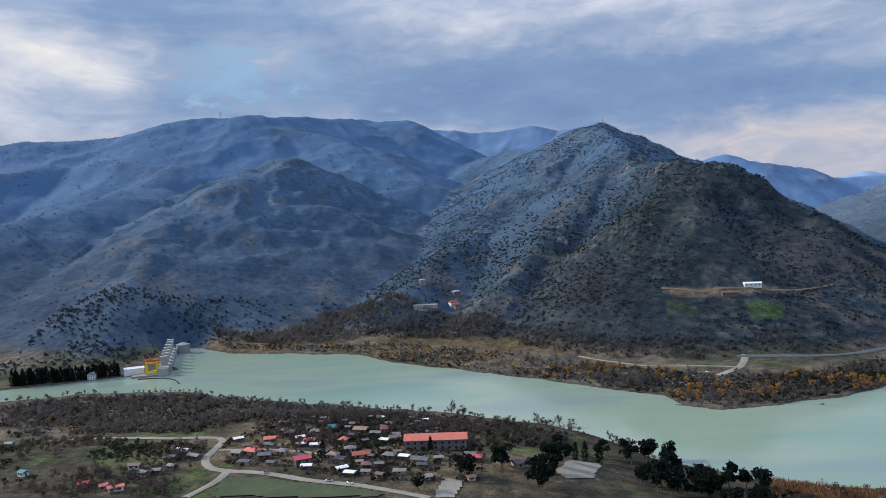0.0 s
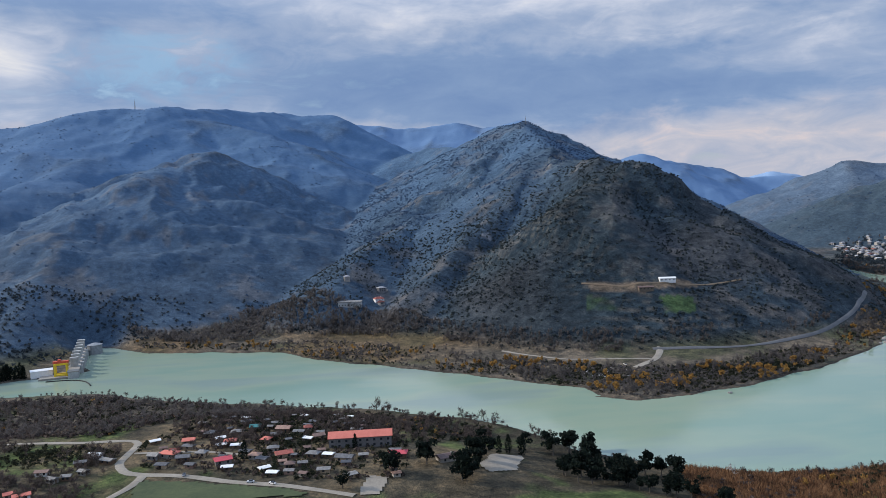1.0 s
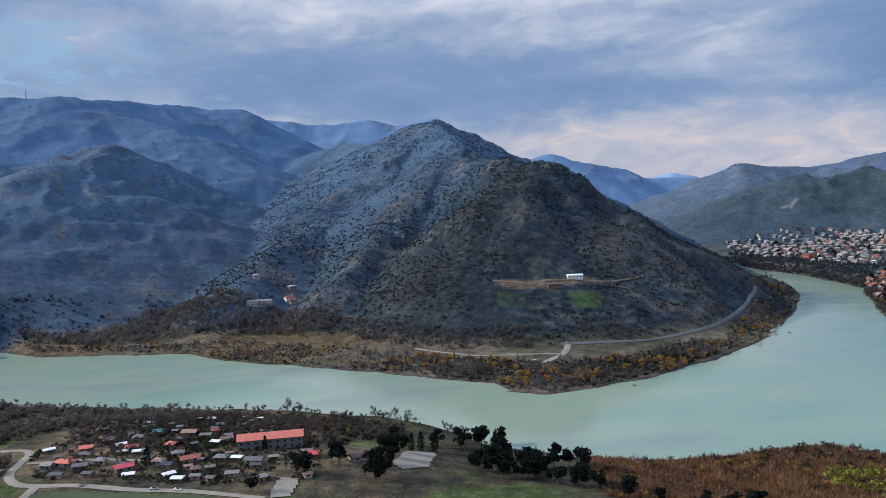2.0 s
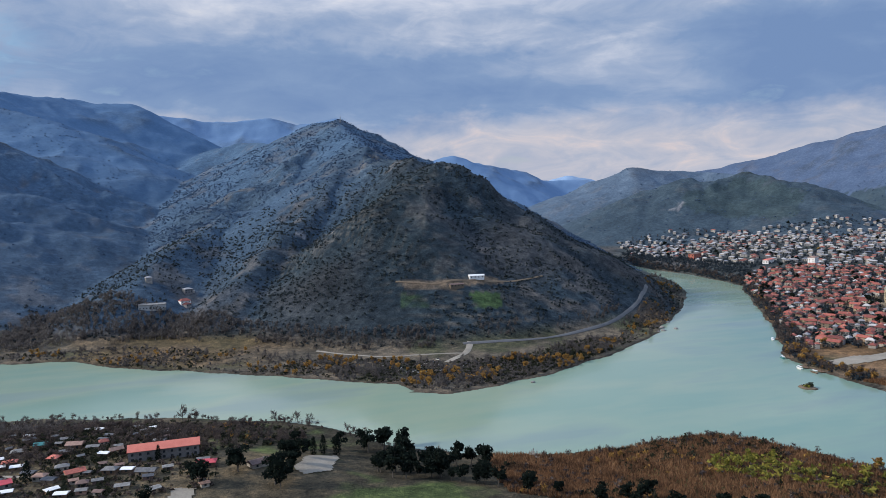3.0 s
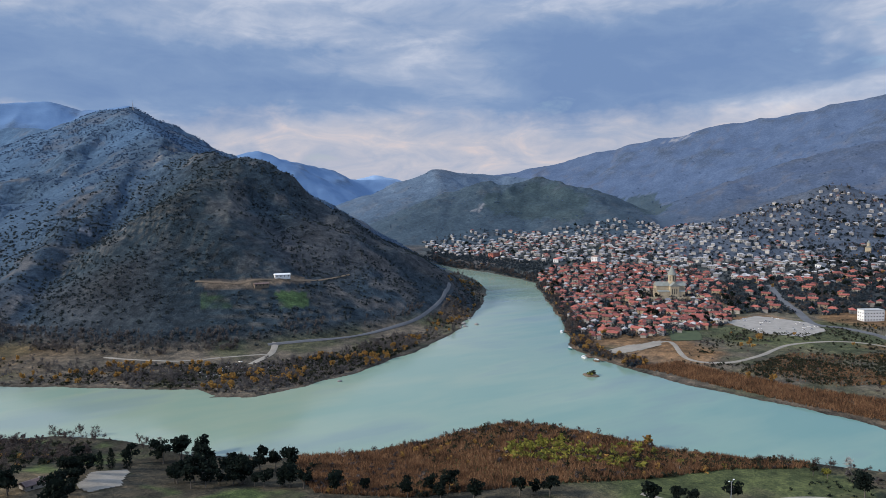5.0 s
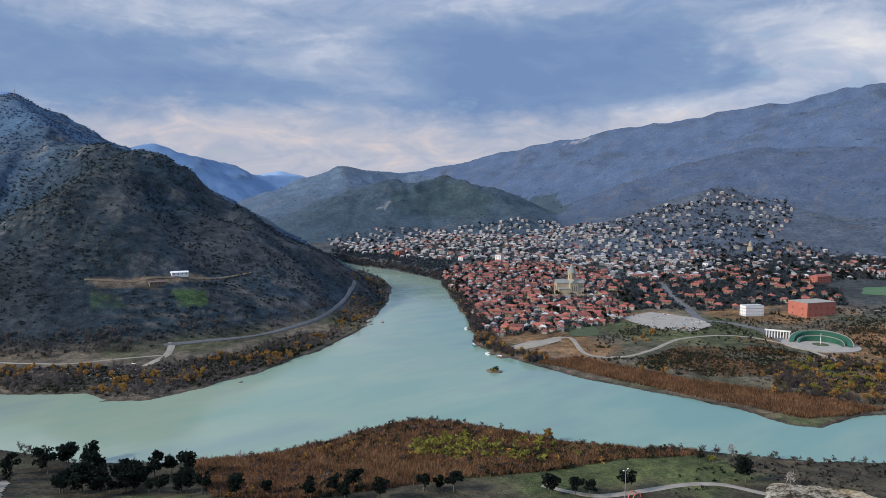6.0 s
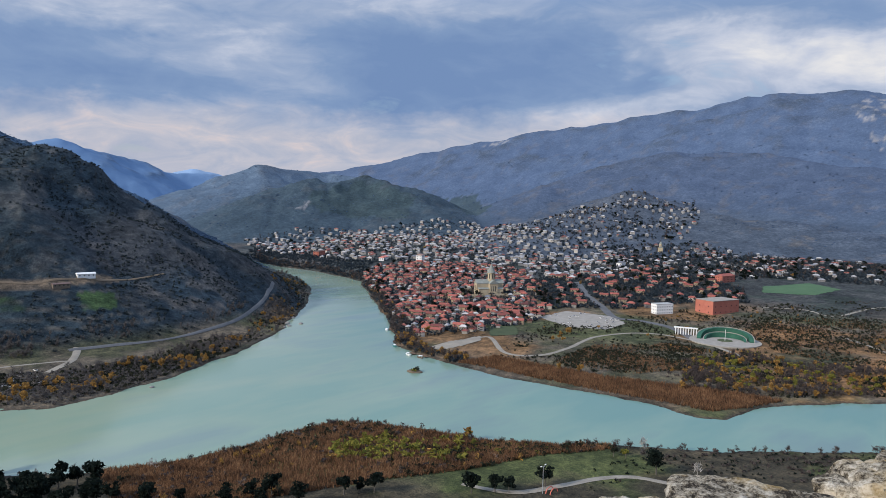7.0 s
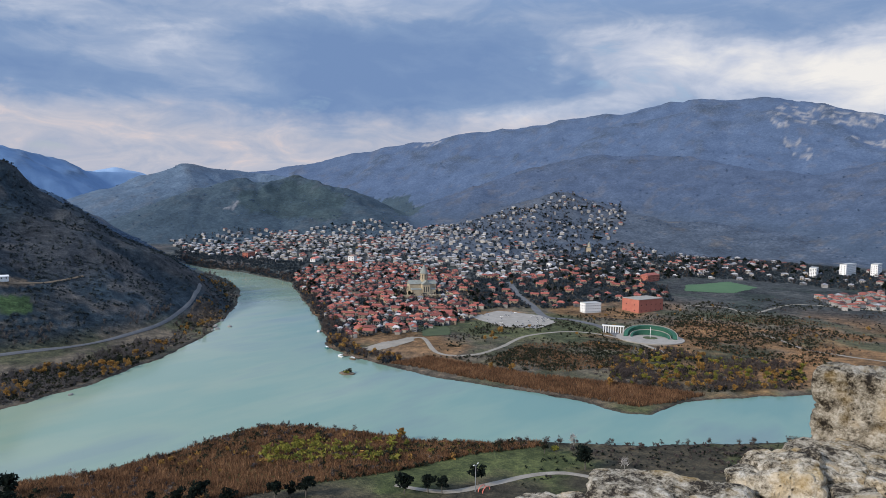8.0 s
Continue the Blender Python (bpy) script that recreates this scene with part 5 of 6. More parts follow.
def cathedral():
    root = thing("cathedral", spot(CATHEDRAL_AT, -34), "tall yellow sandstone cathedral with a conical dome", "church")

    def gabled(name, w, d, h, rise, at=(0, 0), turn=0.0):
        bm = bmesh.new()
        box(bm, -w / 2, -d / 2, -2, w / 2, d / 2, h)
        for sx in (-1, 1):
            solid(bm, [(sx * w / 2, -d / 2, h), (sx * w / 2, d / 2, h), (sx * w / 2, 0, h + rise), (sx * (w / 2 - 0.6), -d / 2, h), (sx * (w / 2 - 0.6), d / 2, h), (sx * (w / 2 - 0.6), 0, h + rise)],
                  [(0, 1, 2), (5, 4, 3), (0, 2, 5, 3), (1, 4, 5, 2)])
        bmesh.ops.transform(bm, matrix=pose(at[0], at[1], 0, 0, 0, turn), verts=bm.verts[:])
        body = part(name, bm, SANDSTONE, root)
        bm = bmesh.new()
        roof_shape(bm, w, d, h + 0.3, rise + 0.3, 0.5, 0, 0.4)
        bmesh.ops.transform(bm, matrix=pose(at[0], at[1], 0, 0, 0, turn), verts=bm.verts[:])
        part("roof", bm, SLAB_ROOF, body)
        bm = bmesh.new()
        for sx in (-1, 1):
            for k in (-1, 0, 1):
                x = sx * (w / 2 + 0.05)
                box(bm, min(x, x + sx * 0.15), k * d * 0.25 - 0.6, h * 0.35, max(x, x + sx * 0.15), k * d * 0.25 + 0.6, h * 0.8)
        bmesh.ops.transform(bm, matrix=pose(at[0], at[1], 0, 0, 0, turn), verts=bm.verts[:])
        part("arch_windows", bm, GLASS, body)
        return body

    gabled("nave", 48, 15, 20, 6)
    gabled("transept", 30, 14, 20, 6, (4, 0), 90)
    gabled("aisle", 44, 27, 11, 4)
    bm = bmesh.new()
    tube(bm, (4, 0, 18), (4, 0, 38), 6.6, 6.4, 16)
    drum = part("drum", bm, SANDSTONE, root)
    for k in range(8):
        a = math.pi * k / 4
        bm = bmesh.new()
        box(bm, -0.6, -0.1, 0, 0.6, 0.1, 8)
        ob = part("window", bm, GLASS, drum)
        ob.matrix_basis = pose(4 + 6.5 * math.cos(a), 6.5 * math.sin(a), 28, 0, 0, math.degrees(a) + 90)
    bm = bmesh.new()
    tube(bm, (4, 0, 38), (4, 0, 54), 7.7, 0.15, 16)
    dome = part("dome_roof", bm, SLAB_ROOF, root, "conical grey-green stone roof")
    bm = bmesh.new()
    box(bm, 3.85, -0.1, 53.8, 4.15, 0.1, 57)
    box(bm, 3.85, -0.9, 55.4, 4.15, 0.9, 55.8)
    part("cross", bm, STEEL, dome)
    wall = thing("precinct_wall", spot(CATHEDRAL_AT, -34), "crenellated stone wall round the cathedral yard", "wall")
    for (x0, y0, x1, y1) in ((-52, -38, 46, -36.5), (-52, 36.5, 46, 38), (-52, -36.5, -50.5, 36.5), (44.5, -36.5, 46, 36.5)):
        bm = bmesh.new()
        box(bm, x0, y0, -3, x1, y1, 5)
        n = int(max(x1 - x0, y1 - y0) / 3)
        for k in range(n):
            if x1 - x0 > y1 - y0:
                a = x0 + (x1 - x0) * (k + 0.2) / n
                box(bm, a, y0 + 0.2, 5, a + 1.5, y1 - 0.2, 6.1)
            else:
                a = y0 + (y1 - y0) * (k + 0.2) / n
                box(bm, x0 + 0.2, a, 5, x1 - 0.2, a + 1.5, 6.1)
        part("wall_run", bm, SANDSTONE, wall)
    hall = thing("white_hall", spot((CATHEDRAL_AT[0] - 8, CATHEDRAL_AT[1] - 24), -34), "low white flat-roofed hall by the cathedral", "building")
    bm = bmesh.new()
    box(bm, -12, -5, -2, 12, 5, 3.2)
    part("wall", bm, WHITEWASH, hall)
    bm = bmesh.new()
    box(bm, -12.5, -5.5, 3.2, 12.5, 5.5, 3.8, 0.1)
    part("roof", bm, WHITEWASH, hall)


cathedral()
block("office_building", spot((1133, 407), -20), 58, 34, 19, TERRACOTTA, "windowless terracotta-clad cube-like public building", 2, 5, PAVING)
block("hotel", spot((1059, 464), -30), 30, 14, 15, WHITEWASH, "white four-storey block with tall windows", 3, 7)
block("apartment_building", spot((1251, 1145), 25), 24, 14, 17, WHITEWASH, "white house of several storeys with dark windows", 4, 5, RUST_TIN, 3)
block("school", spot((1217, 1232), 30), 44, 12, 7, WHITEWASH, "long low white building with a red roof", 2, 9, BRIGHT_RED, 2.5)
block("factory", spot((1204, 1454), 30), 50, 14, 12, TERRACOTTA, "long reddish building by the river", 3, 10, RUST_TIN, 2)
block("school", spot((1546, 781), 10), 36, 12, 9, WHITEWASH, "long white building among dark trees", 2, 8, TIN, 2)
block("hotel", spot((1470, 515), -10), 48, 16, 13, TERRACOTTA, "reddish building with a tiled roof", 3, 9, TILE, 4)
for k, p in enumerate(((1860, 198), (1900, 146), (1786, 256))):
    block("apartment_building", spot(p, -10 + 6 * k), 70 - 14 * k, 14, 26 - 6 * (k == 2), WHITEWASH, "far pale slab of flats", 6, 12)
chapel = thing("church", spot((1857, 825), 20), "small stone church with a pointed dome", "church")
bm = bmesh.new()
box(bm, -12, -6, -3, 12, 6, 9)
nave = part("nave", bm, SANDSTONE, chapel)
bm = bmesh.new()
roof_shape(bm, 24, 12, 9.3, 4, 0.5, 0)
part("roof", bm, SLAB_ROOF, nave)
bm = bmesh.new()
tube(bm, (0, 0, 9), (0, 0, 19), 4, 4, 12)
part("drum", bm, SANDSTONE, chapel)
bm = bmesh.new()
tube(bm, (0, 0, 19), (0, 0, 26), 4.6, 0.1, 12)
part("dome_roof", bm, SLAB_ROOF, chapel)


def amphitheatre():
    x, y = (901, 312)
    root = thing("amphitheatre", pose(x, y, height(x, y) + 0.8, 0, 0, math.degrees(math.atan2(-x, y))), "round plaza ringed by green planted arches", "amphitheatre")
    bm = bmesh.new()
    tube(bm, (0, 0, -3), (0, 0, 0.2), 42, 42, 48)
    part("plaza", bm, PAVING, root)
    bm = bmesh.new()
    tube(bm, (0, 0, 0.2), (0, 0, 0.6), 9, 9, 24)
    part("round_bed", bm, TURF, root)

    def arc(name, r0, r1, z0, z1, mat):
        bm = bmesh.new()
        ring = []
        for k in range(33):
            a = math.pi * (k / 32)
            h = z0 + (z1 - z0) * math.sin(a) ** 0.6
            c, s = math.cos(a), math.sin(a)
            ring.append([bm.verts.new(v) for v in ((r0 * c, r0 * s, -1), (r1 * c, r1 * s, -1), (r1 * c, r1 * s, h), (r0 * c, r0 * s, h))])
        for p, q in zip(ring[:-1], ring[1:]):
            for j in range(4):
                bm.faces.new((p[j], q[j], q[(j + 1) % 4], p[(j + 1) % 4]))
        bm.faces.new(ring[0])
        bm.faces.new(ring[-1][::-1])
        bmesh.ops.recalc_face_normals(bm, faces=bm.faces[:])
        part(name, bm, mat, root)

    arc("stand", 28, 33, 1.5, 11.5, GREEN_ARCH)
    arc("inner_stand", 22, 24.5, 1.0, 6.5, GREEN_ARCH)
    arc("rim", 33.2, 34, 1.5, 12.3, PAVING)
    arc("inner_rim", 24.7, 25.4, 1.0, 7.2, PAVING)
    for k in range(9):
        bm = bmesh.new()
        tube(bm, (-60 + k * 3.2, 22, -1), (-60 + k * 3.2, 22, 8), 0.6, 0.6, 8)
        part("column", bm, WHITEWASH, root)
    bm = bmesh.new()
    box(bm, -62, 20.5, 8, -33, 23.5, 9.4)
    part("beam", bm, WHITEWASH, root)
    bm = bmesh.new()
    tube(bm, (0, 0, 0.5), (0, 0, 14), 0.35, 0.2, 8)
    part("obelisk", bm, WHITEWASH, root)


amphitheatre()


# the hamlet on the near bank
def long_house():
    ax, ay = (-31, 473)
    bx, by = (10, 472)
    w = math.hypot(bx - ax, by - ay)
    m = pose((ax + bx) / 2, (ay + by) / 2 + 5, height((ax + bx) / 2, (ay + by) / 2 + 5), 0, 0, math.degrees(math.atan2(by - ay, bx - ax)))
    root = thing("long_house", m, "two-storey pale house with a long bright red roof", "house")
    bm = bmesh.new()
    box(bm, -w / 2, -5, -2, w / 2, 5, 6.4)
    part("wall", bm, PLASTER, root)
    bm = bmesh.new()
    roof_shape(bm, w, 10, 6.7, 3.2, 0.7, 0, 0.25)
    part("roof", bm, BRIGHT_RED, root)
    bm = bmesh.new()
    for sx in (-1, 1):
        solid(bm, [(sx * (w / 2 + 0.02), -5, 6.4), (sx * (w / 2 + 0.02), 5, 6.4), (sx * (w / 2 + 0.02), 0, 9.5), (sx * (w / 2 - 0.4), -5, 6.4), (sx * (w / 2 - 0.4), 5, 6.4), (sx * (w / 2 - 0.4), 0, 9.5)],
              [(0, 1, 2), (5, 4, 3), (0, 2, 5, 3), (1, 4, 5, 2)])
    part("gable", bm, WHITEWASH, root)
    for row in (0.8, 3.9):
        for k in range(9):
            bm = bmesh.new()
            box(bm, -0.75, -0.1, 0, 0.75, 0.1, 1.5)
            ob = part("window", bm, GLASS, root)
            ob.matrix_basis = pose(-w / 2 + (k + 0.5) * w / 9, -5.02, row)


long_house()
HAMLET = [(-133, 476), (-127, 502), (-98, 494), (-96, 458), (-74, 493), (-86, 525), (-48, 516), (-20, 448), (13, 452), (43, 442), (-112, 473), (-122, 466), (-77, 462), (-59, 462), (-40, 458), (-131, 480), (-116, 517), (-65, 518), (-67, 473), (-39, 494), (-97, 515), (-142, 473), (-53, 441)]
roofs = [BRIGHT_RED, BRIGHT_RED, BRIGHT_RED, CRIMSON, BRIGHT_RED, TEAL, TILE, TIN, CRIMSON, RUST_TIN, TIN, TIN, RUST_TIN, TILE, TIN, TILE, TIN, RUST_TIN, TIN, RUST_TIN, TIN, TIN, RUST_TIN]
words = {BRIGHT_RED: "small hamlet house with a bright red roof", CRIMSON: "low shed under a crimson sheet roof", TEAL: "shed with a teal painted roof", TILE: "plain house with an old tiled roof", TIN: "small shed with a pale tin roof", RUST_TIN: "small shed with a rusty tin roof"}
hg = np.random.default_rng(401)
for k, (x, y) in enumerate(HAMLET):
    big = k in (0, 3, 7, 8, 9, 13, 17)
    w, d = (hg.uniform(9, 12), hg.uniform(6, 8)) if big else (hg.uniform(5, 8), hg.uniform(4, 6))
    dwelling("house" if big else "shed", pose(x, y, height(x, y), 0, 0, hg.uniform(-25, 25)), w, d, 2.7, 1.4, 0 if k % 2 else 2.4, (PLASTER, OCHRE, TIMBER)[k % 3], roofs[k], words[roofs[k]], "hamlet houses", "house" if big else "shed", 1, big, 2)
for k, (x, y) in enumerate([(-182, 485), (-178, 454), (-185, 447), (-203, 457), (-207, 424), (-221, 428), (-272, 453), (-339, 550), (-186, 471), (-199, 421), (-192, 444), (-170, 472)]):
    mat = (WHITEWASH, TIN, TIN, RUST_TIN, BRIGHT_RED, CRIMSON, TEAL, TIN, TIN, BRIGHT_RED, TIN, TIN)[k]
    dwelling("shed", pose(x, y, height(x, y), 0, 0, hg.uniform(-30, 30)), hg.uniform(5, 9), hg.uniform(4, 5), 2.4, 1.0, 0, (WHITEWASH, PLASTER, TIMBER)[k % 3], mat, words.get(mat, "small shed with a white roof"), "sheds by the track", "shed", 1, False, 2)
extra = plots([(-161, 497), (-140, 559), (-83, 592), (-17, 580), (22, 469), (16, 418), (-14, 410), (-61, 422), (-117, 447), (-144, 456)], 62, 9.5, 431, 8, [(x, y, 7) for x, y in HAMLET] + [(-10, 478, 24)])
protos = {}
for k, (x, y) in enumerate(extra):
    j = k % 5
    m = pose(x, y, height(x, y), 0, 0, hg.uniform(-30, 30))
    if j in protos:
        copy_thing(protos[j], m)
    else:
        protos[j] = dwelling("shed", m, 3.5 + j * 0.9, 3 + 0.4 * j, 2.1, 0.7, 0, (TIMBER, PLASTER, RUST_TIN, TIMBER, OCHRE)[j], (TIN, RUST_TIN, TIN, WHITEWASH, TIN)[j], ("patched garden shed with a tin roof", "rusty lean-to on a garden plot", "small tin-roofed hut between bare trees", "hut with a pale flat roof", "low store with a grey tin roof")[j], "garden huts", "shed", 1, False, 1)


# ---- single things in the valley ----
STONE_PALE = mottled("river_rock", (0.14, 0.13, 0.12), (0.28, 0.26, 0.24), 0.4, 0.9, 0.6, 0.2)
CAR_WHITE = mottled("white_car_paint", (0.60, 0.60, 0.60), (0.74, 0.74, 0.74), 0.5, 0.35, 0.0, 0.0, "object", 0.0, 0.5)
RUBBER = mottled("black_rubber", (0.015, 0.015, 0.016), (0.03, 0.03, 0.03), 2.0, 0.9, 0.2, 0.01)

patch("rubble_ground", [(-10, 390), (-4, 418), (7, 414), (-1, 390)], DIRT, "pale rubble patch by the hamlet track", 0.5, 1.5)
patch("rubble_ground", [(387, 291), (399, 285), (393, 272), (385, 277)], PAVING, "pale gravel patch among dark bushes", 0.5, 1.2)
patch("yard", [(63, 435), (77, 464), (96, 468), (85, 432), (66, 421)], DIRT, "pale paved yard beside cypresses", 0.5, 1.5)


def boulder(bm, c, r, g, flat=0.6):
    made = bmesh.ops.create_icosphere(bm, subdivisions=2, radius=1.0)
    seed = Vector((g.uniform(0, 90), g.uniform(0, 90), 0))
    sx, sy = g.uniform(0.8, 1.4), g.uniform(0.7, 1.1)
    for v in made["verts"]:
        k = 1 + 0.45 * noise.noise(v.co * 1.3 + seed)
        v.co = Vector((c[0] + v.co.x * r * k * sx, c[1] + v.co.y * r * k * sy, c[2] + v.co.z * r * k * flat))


rg = np.random.default_rng(501)
for k, (x, y) in enumerate([(609, 800), (618, 784), (317, 613), (601, 793), (596, 781), (585, 776), (606, 808), (640, 830)]):
    bm = bmesh.new()
    boulder(bm, (0, 0, 0), rg.uniform(1.5, 3.2), rg)
    ob = new("rock", finish("rock", bm, STONE_PALE, True))
    ob.matrix_basis = pose(x, y, 0.2)
    tagged(ob, "dark rock breaking the river surface", "rock", "rocks off the point")

ix, iy = (530, 490)
bm = bmesh.new()
boulder(bm, (0, 0, 0), 7.5, rg, 0.16)
islet = new("islet", finish("islet", bm, BARE_SOIL, True))
islet.matrix_basis = pose(ix, iy, 0.3)
tagged(islet, "tiny overgrown islet in the river", "islet")
for k in range(9):
    a, d = k * 2.4, 1.0 + k * 0.55
    _, leaves = plant("bush", 520 + k)
    x, y = ix + d * math.cos(a), iy + 0.8 * d * math.sin(a)
    bush = thing("bush", pose(x, y, 0.9, 0, 0, k * 40), "low yellow-green bush growing on the islet", "bush", "islet bushes")
    ob = new("foliage", mesh_from("foliage", leaves[0] * (2.6 + k % 3), leaves[1], (OLIVE, LIME, OLIVE)[k % 3]))
    ob.parent = bush


def mast(x, y, h, label):
    root = thing("radio_mast", pose(x, y, height(x, y) - 2), label, "mast")
    for sx, sy in ((-1, -1), (1, -1), (1, 1), (-1, 1)):
        bm = bmesh.new()
        tube(bm, (sx * 1.6, sy * 1.6, 0), (sx * 0.3, sy * 0.3, h), 0.35, 0.2, 5)
        part("leg", bm, STEEL, root)
    for k in range(6):
        z, w = h * (k + 1) / 7, 1.6 - 1.3 * (k + 1) / 7
        bm = bmesh.new()
        for a, b in (((-w, -w), (w, -w)), ((w, -w), (w, w)), ((w, w), (-w, w)), ((-w, w), (-w, -w))):
            tube(bm, (*a, z), (*b, z), 0.15, 0.15, 4)
        part("brace", bm, STEEL, root)
    bm = bmesh.new()
    tube(bm, (0, 0, h), (0, 0, h + 7), 0.25, 0.1, 5)
    part("aerial", bm, STEEL, root)


mast(*(-742, 2491), 30, "thin steel radio mast on the mountain crest")
mast(*(412, 1834), 18, "short steel mast on the rocky summit")

# sheds and houses on the hillside
sx, sy = (376, 885)
dwelling("barn", pose(sx, sy, height(sx, sy) + 0.6, 0, 0, -8), 20, 7, 3.2, 1.6, 0, WHITEWASH, WHITEWASH, "long barn with a white roof on the terrace", "", "barn", 1, False, 4)
sx, sy = (342, 871)
dwelling("barn", pose(sx, sy, height(sx, sy) + 0.6, 0, 0, -5), 18, 6, 3.0, 1.4, 0, OCHRE, RUST_TIN, "long barn with a brown roof on the terrace", "", "barn", 1, False, 4)
sx, sy = (12, 1090)
dwelling("house", pose(sx, sy, height(sx, sy), 0, 0, 20), 14, 10, 6, 3, 4, WHITEWASH, TILE, "white house at the foot of the hill", "", "house", 2)
sx, sy = (-30, 1060)
dwelling("warehouse", pose(sx, sy, height(sx, sy), 0, 0, -6), 34, 12, 6, 1.5, 0, CONCRETE, TIN, "long grey warehouse among leafless trees", "", "warehouse", 1, False, 8)
sx, sy = (-442, 866)
dwelling("house", pose(sx, sy, height(sx, sy), 0, 0, 15), 15, 10, 8, 2.6, 4.5, WHITEWASH, RUST_TIN, "white two-storey house above the dam", "", "house", 2)
sx, sy = (-415, 837)
dwelling("gatehouse", pose(sx, sy, height(sx, sy), 0, 0, 10), 8, 7, 6, 2, 3, WHITEWASH, TIN, "small white gatehouse at the water", "", "house", 2)


# the dam, its crane and the boom
def dam():
    (ax, ay), (bx, by) = (-357, 870), (-384, 1001)
    ax, ay = ax + 20, ay - 20
    n, ang = math.hypot(bx - ax, by - ay), math.degrees(math.atan2(by - ay, bx - ax))
    root = thing("dam", pose(ax, ay, 0, 0, 0, ang), "low concrete river dam with gate towers", "dam")
    bm = bmesh.new()
    box(bm, -10, -5, -4, n, 5, 7)
    part("wall", bm, CONCRETE, root)
    bm = bmesh.new()
    box(bm, -10, -6, 7, n, 6, 8)
    part("deck", bm, PAVING, root)
    for k in range(7):
        x = n * (0.12 + 0.14 * k)
        bm = bmesh.new()
        box(bm, x - 2, -9, -4, x + 2, 7, 9, 0.3)
        box(bm, x - 1.4, -4, 9, x - 0.2, 4, 17)
        box(bm, x + 0.2, -4, 9, x + 1.4, 4, 17)
        box(bm, x - 2.2, -4.5, 17, x + 2.2, 4.5, 19)
        pier = part("gate_tower", bm, CONCRETE, root)
        bm = bmesh.new()
        box(bm, x + 2.2, -6.2, -3, x + 11, -5.2, 6)
        part("gate", bm, STEEL, pier)
    bm = bmesh.new()
    tube(bm, (n - 14, -16, -3), (n - 14, -16, 12), 9, 9, 18)
    tube(bm, (n - 14, -16, 12), (n - 14, -16, 14), 9.6, 3, 18)
    part("intake_tower", bm, STEEL, root, "dark round intake tower")
    cx, cy = (-364, 864)
    cx, cy = cx + 14, cy - 14
    z = max(height(cx, cy), 2)
    bm = bmesh.new()
    box(bm, -22, -10, -8, 16, 10, 0.0)
    quay = thing("quay", pose(cx, cy, z, 0, 0, 15), "pale concrete quay under the crane", "quay")
    part("slab", bm, PAVING, quay)
    crane = thing("gantry_crane", pose(cx, cy, z, 0, 0, 15), "yellow gantry crane with red top beams", "crane")
    for sx in (-6, 6):
        for sy in (-4, 4):
            bm = bmesh.new()
            box(bm, sx - 0.9, sy - 0.9, 0, sx + 0.9, sy + 0.9, 14)
            part("leg", bm, YELLOW, crane)
    for sy in (-4, 4):
        for zz in (0.6, 12.5):
            bm = bmesh.new()
            box(bm, -7, sy - 0.8, zz, 7, sy + 0.8, zz + 1.8)
            part("beam", bm, YELLOW, crane)
    for sx in (-6, 6):
        bm = bmesh.new()
        box(bm, sx - 0.8, -5, 12.6, sx + 0.8, 5, 14.4)
        part("cross_beam", bm, YELLOW, crane)
    bm = bmesh.new()
    box(bm, -8, -2.5, 14.4, 8, 2.5, 16.6, 0.2)
    box(bm, -3, -2, 16.6, 0, 2, 18.4)
    part("trolley", bm, CRANE_RED, crane, "red hoist trolley")
    shed = thing("hall", pose(cx - 24, cy + 6, z, 0, 0, 25), "white machine hall beside the crane", "building")
    bm = bmesh.new()
    box(bm, -11, -5, -3, 11, 5, 6)
    part("wall", bm, WHITEWASH, shed)
    bm = bmesh.new()
    roof_shape(bm, 22, 10, 6.2, 1.6, 0.4)
    part("roof", bm, WHITEWASH, shed)


dam()
p, q = (-358, 828), (-299, 796)
boom = thing("debris_boom", pose(0, 0, 0), "curved dark floating boom across the inlet", "boom")
bow = [(p[0] + (q[0] - p[0]) * k / 14 + 6 * math.sin(math.pi * k / 14), p[1] + (q[1] - p[1]) * k / 14 + 14 * math.sin(math.pi * k / 14), 0.35) for k in range(15)]
for a, b in zip(bow[:-1], bow[1:]):
    bm = bmesh.new()
    tube(bm, a, b, 0.75, 0.75, 6)
    part("float", bm, RUBBER, boom)
row_line = [(-494, 814), (-474, 821), (-446, 830), (-419, 839), (-390, 853)]
first = None
for k in range(44):
    t = k / 43 * (len(row_line) - 1)
    i = min(int(t), len(row_line) - 2)
    x = row_line[i][0] + (row_line[i + 1][0] - row_line[i][0]) * (t - i) + rg.uniform(-2, 2)
    y = row_line[i][1] + (row_line[i + 1][1] - row_line[i][1]) * (t - i) + rg.uniform(-3, 3)
    if first is None:
        first = tree("cypress", "cypress", x, y, 19, (PINE, WOOD), 560, "tall dark cypress in a row by the dam", "cypress row")
    else:
        copy_thing(first, pose(x, y, height(x, y) - rg.uniform(0, 5), 0, 0, rg.uniform(0, 360)))


# boats and landing stages along the old town
def landing_stage(x, y, turn):
    root = thing("landing_stage", pose(x, y, 0.1, 0, 0, turn), "small timber landing stage on the river", "pier", "landing stages")
    bm = bmesh.new()
    box(bm, -6, -2, 0.6, 6, 2, 0.9)
    part("deck", bm, TIMBER, root)
    for sx in (-5, 0, 5):
        for sy in (-1.7, 1.7):
            bm = bmesh.new()
            tube(bm, (sx, sy, -3), (sx, sy, 1.6), 0.2, 0.2, 6)
            part("pile", bm, TIMBER, root)


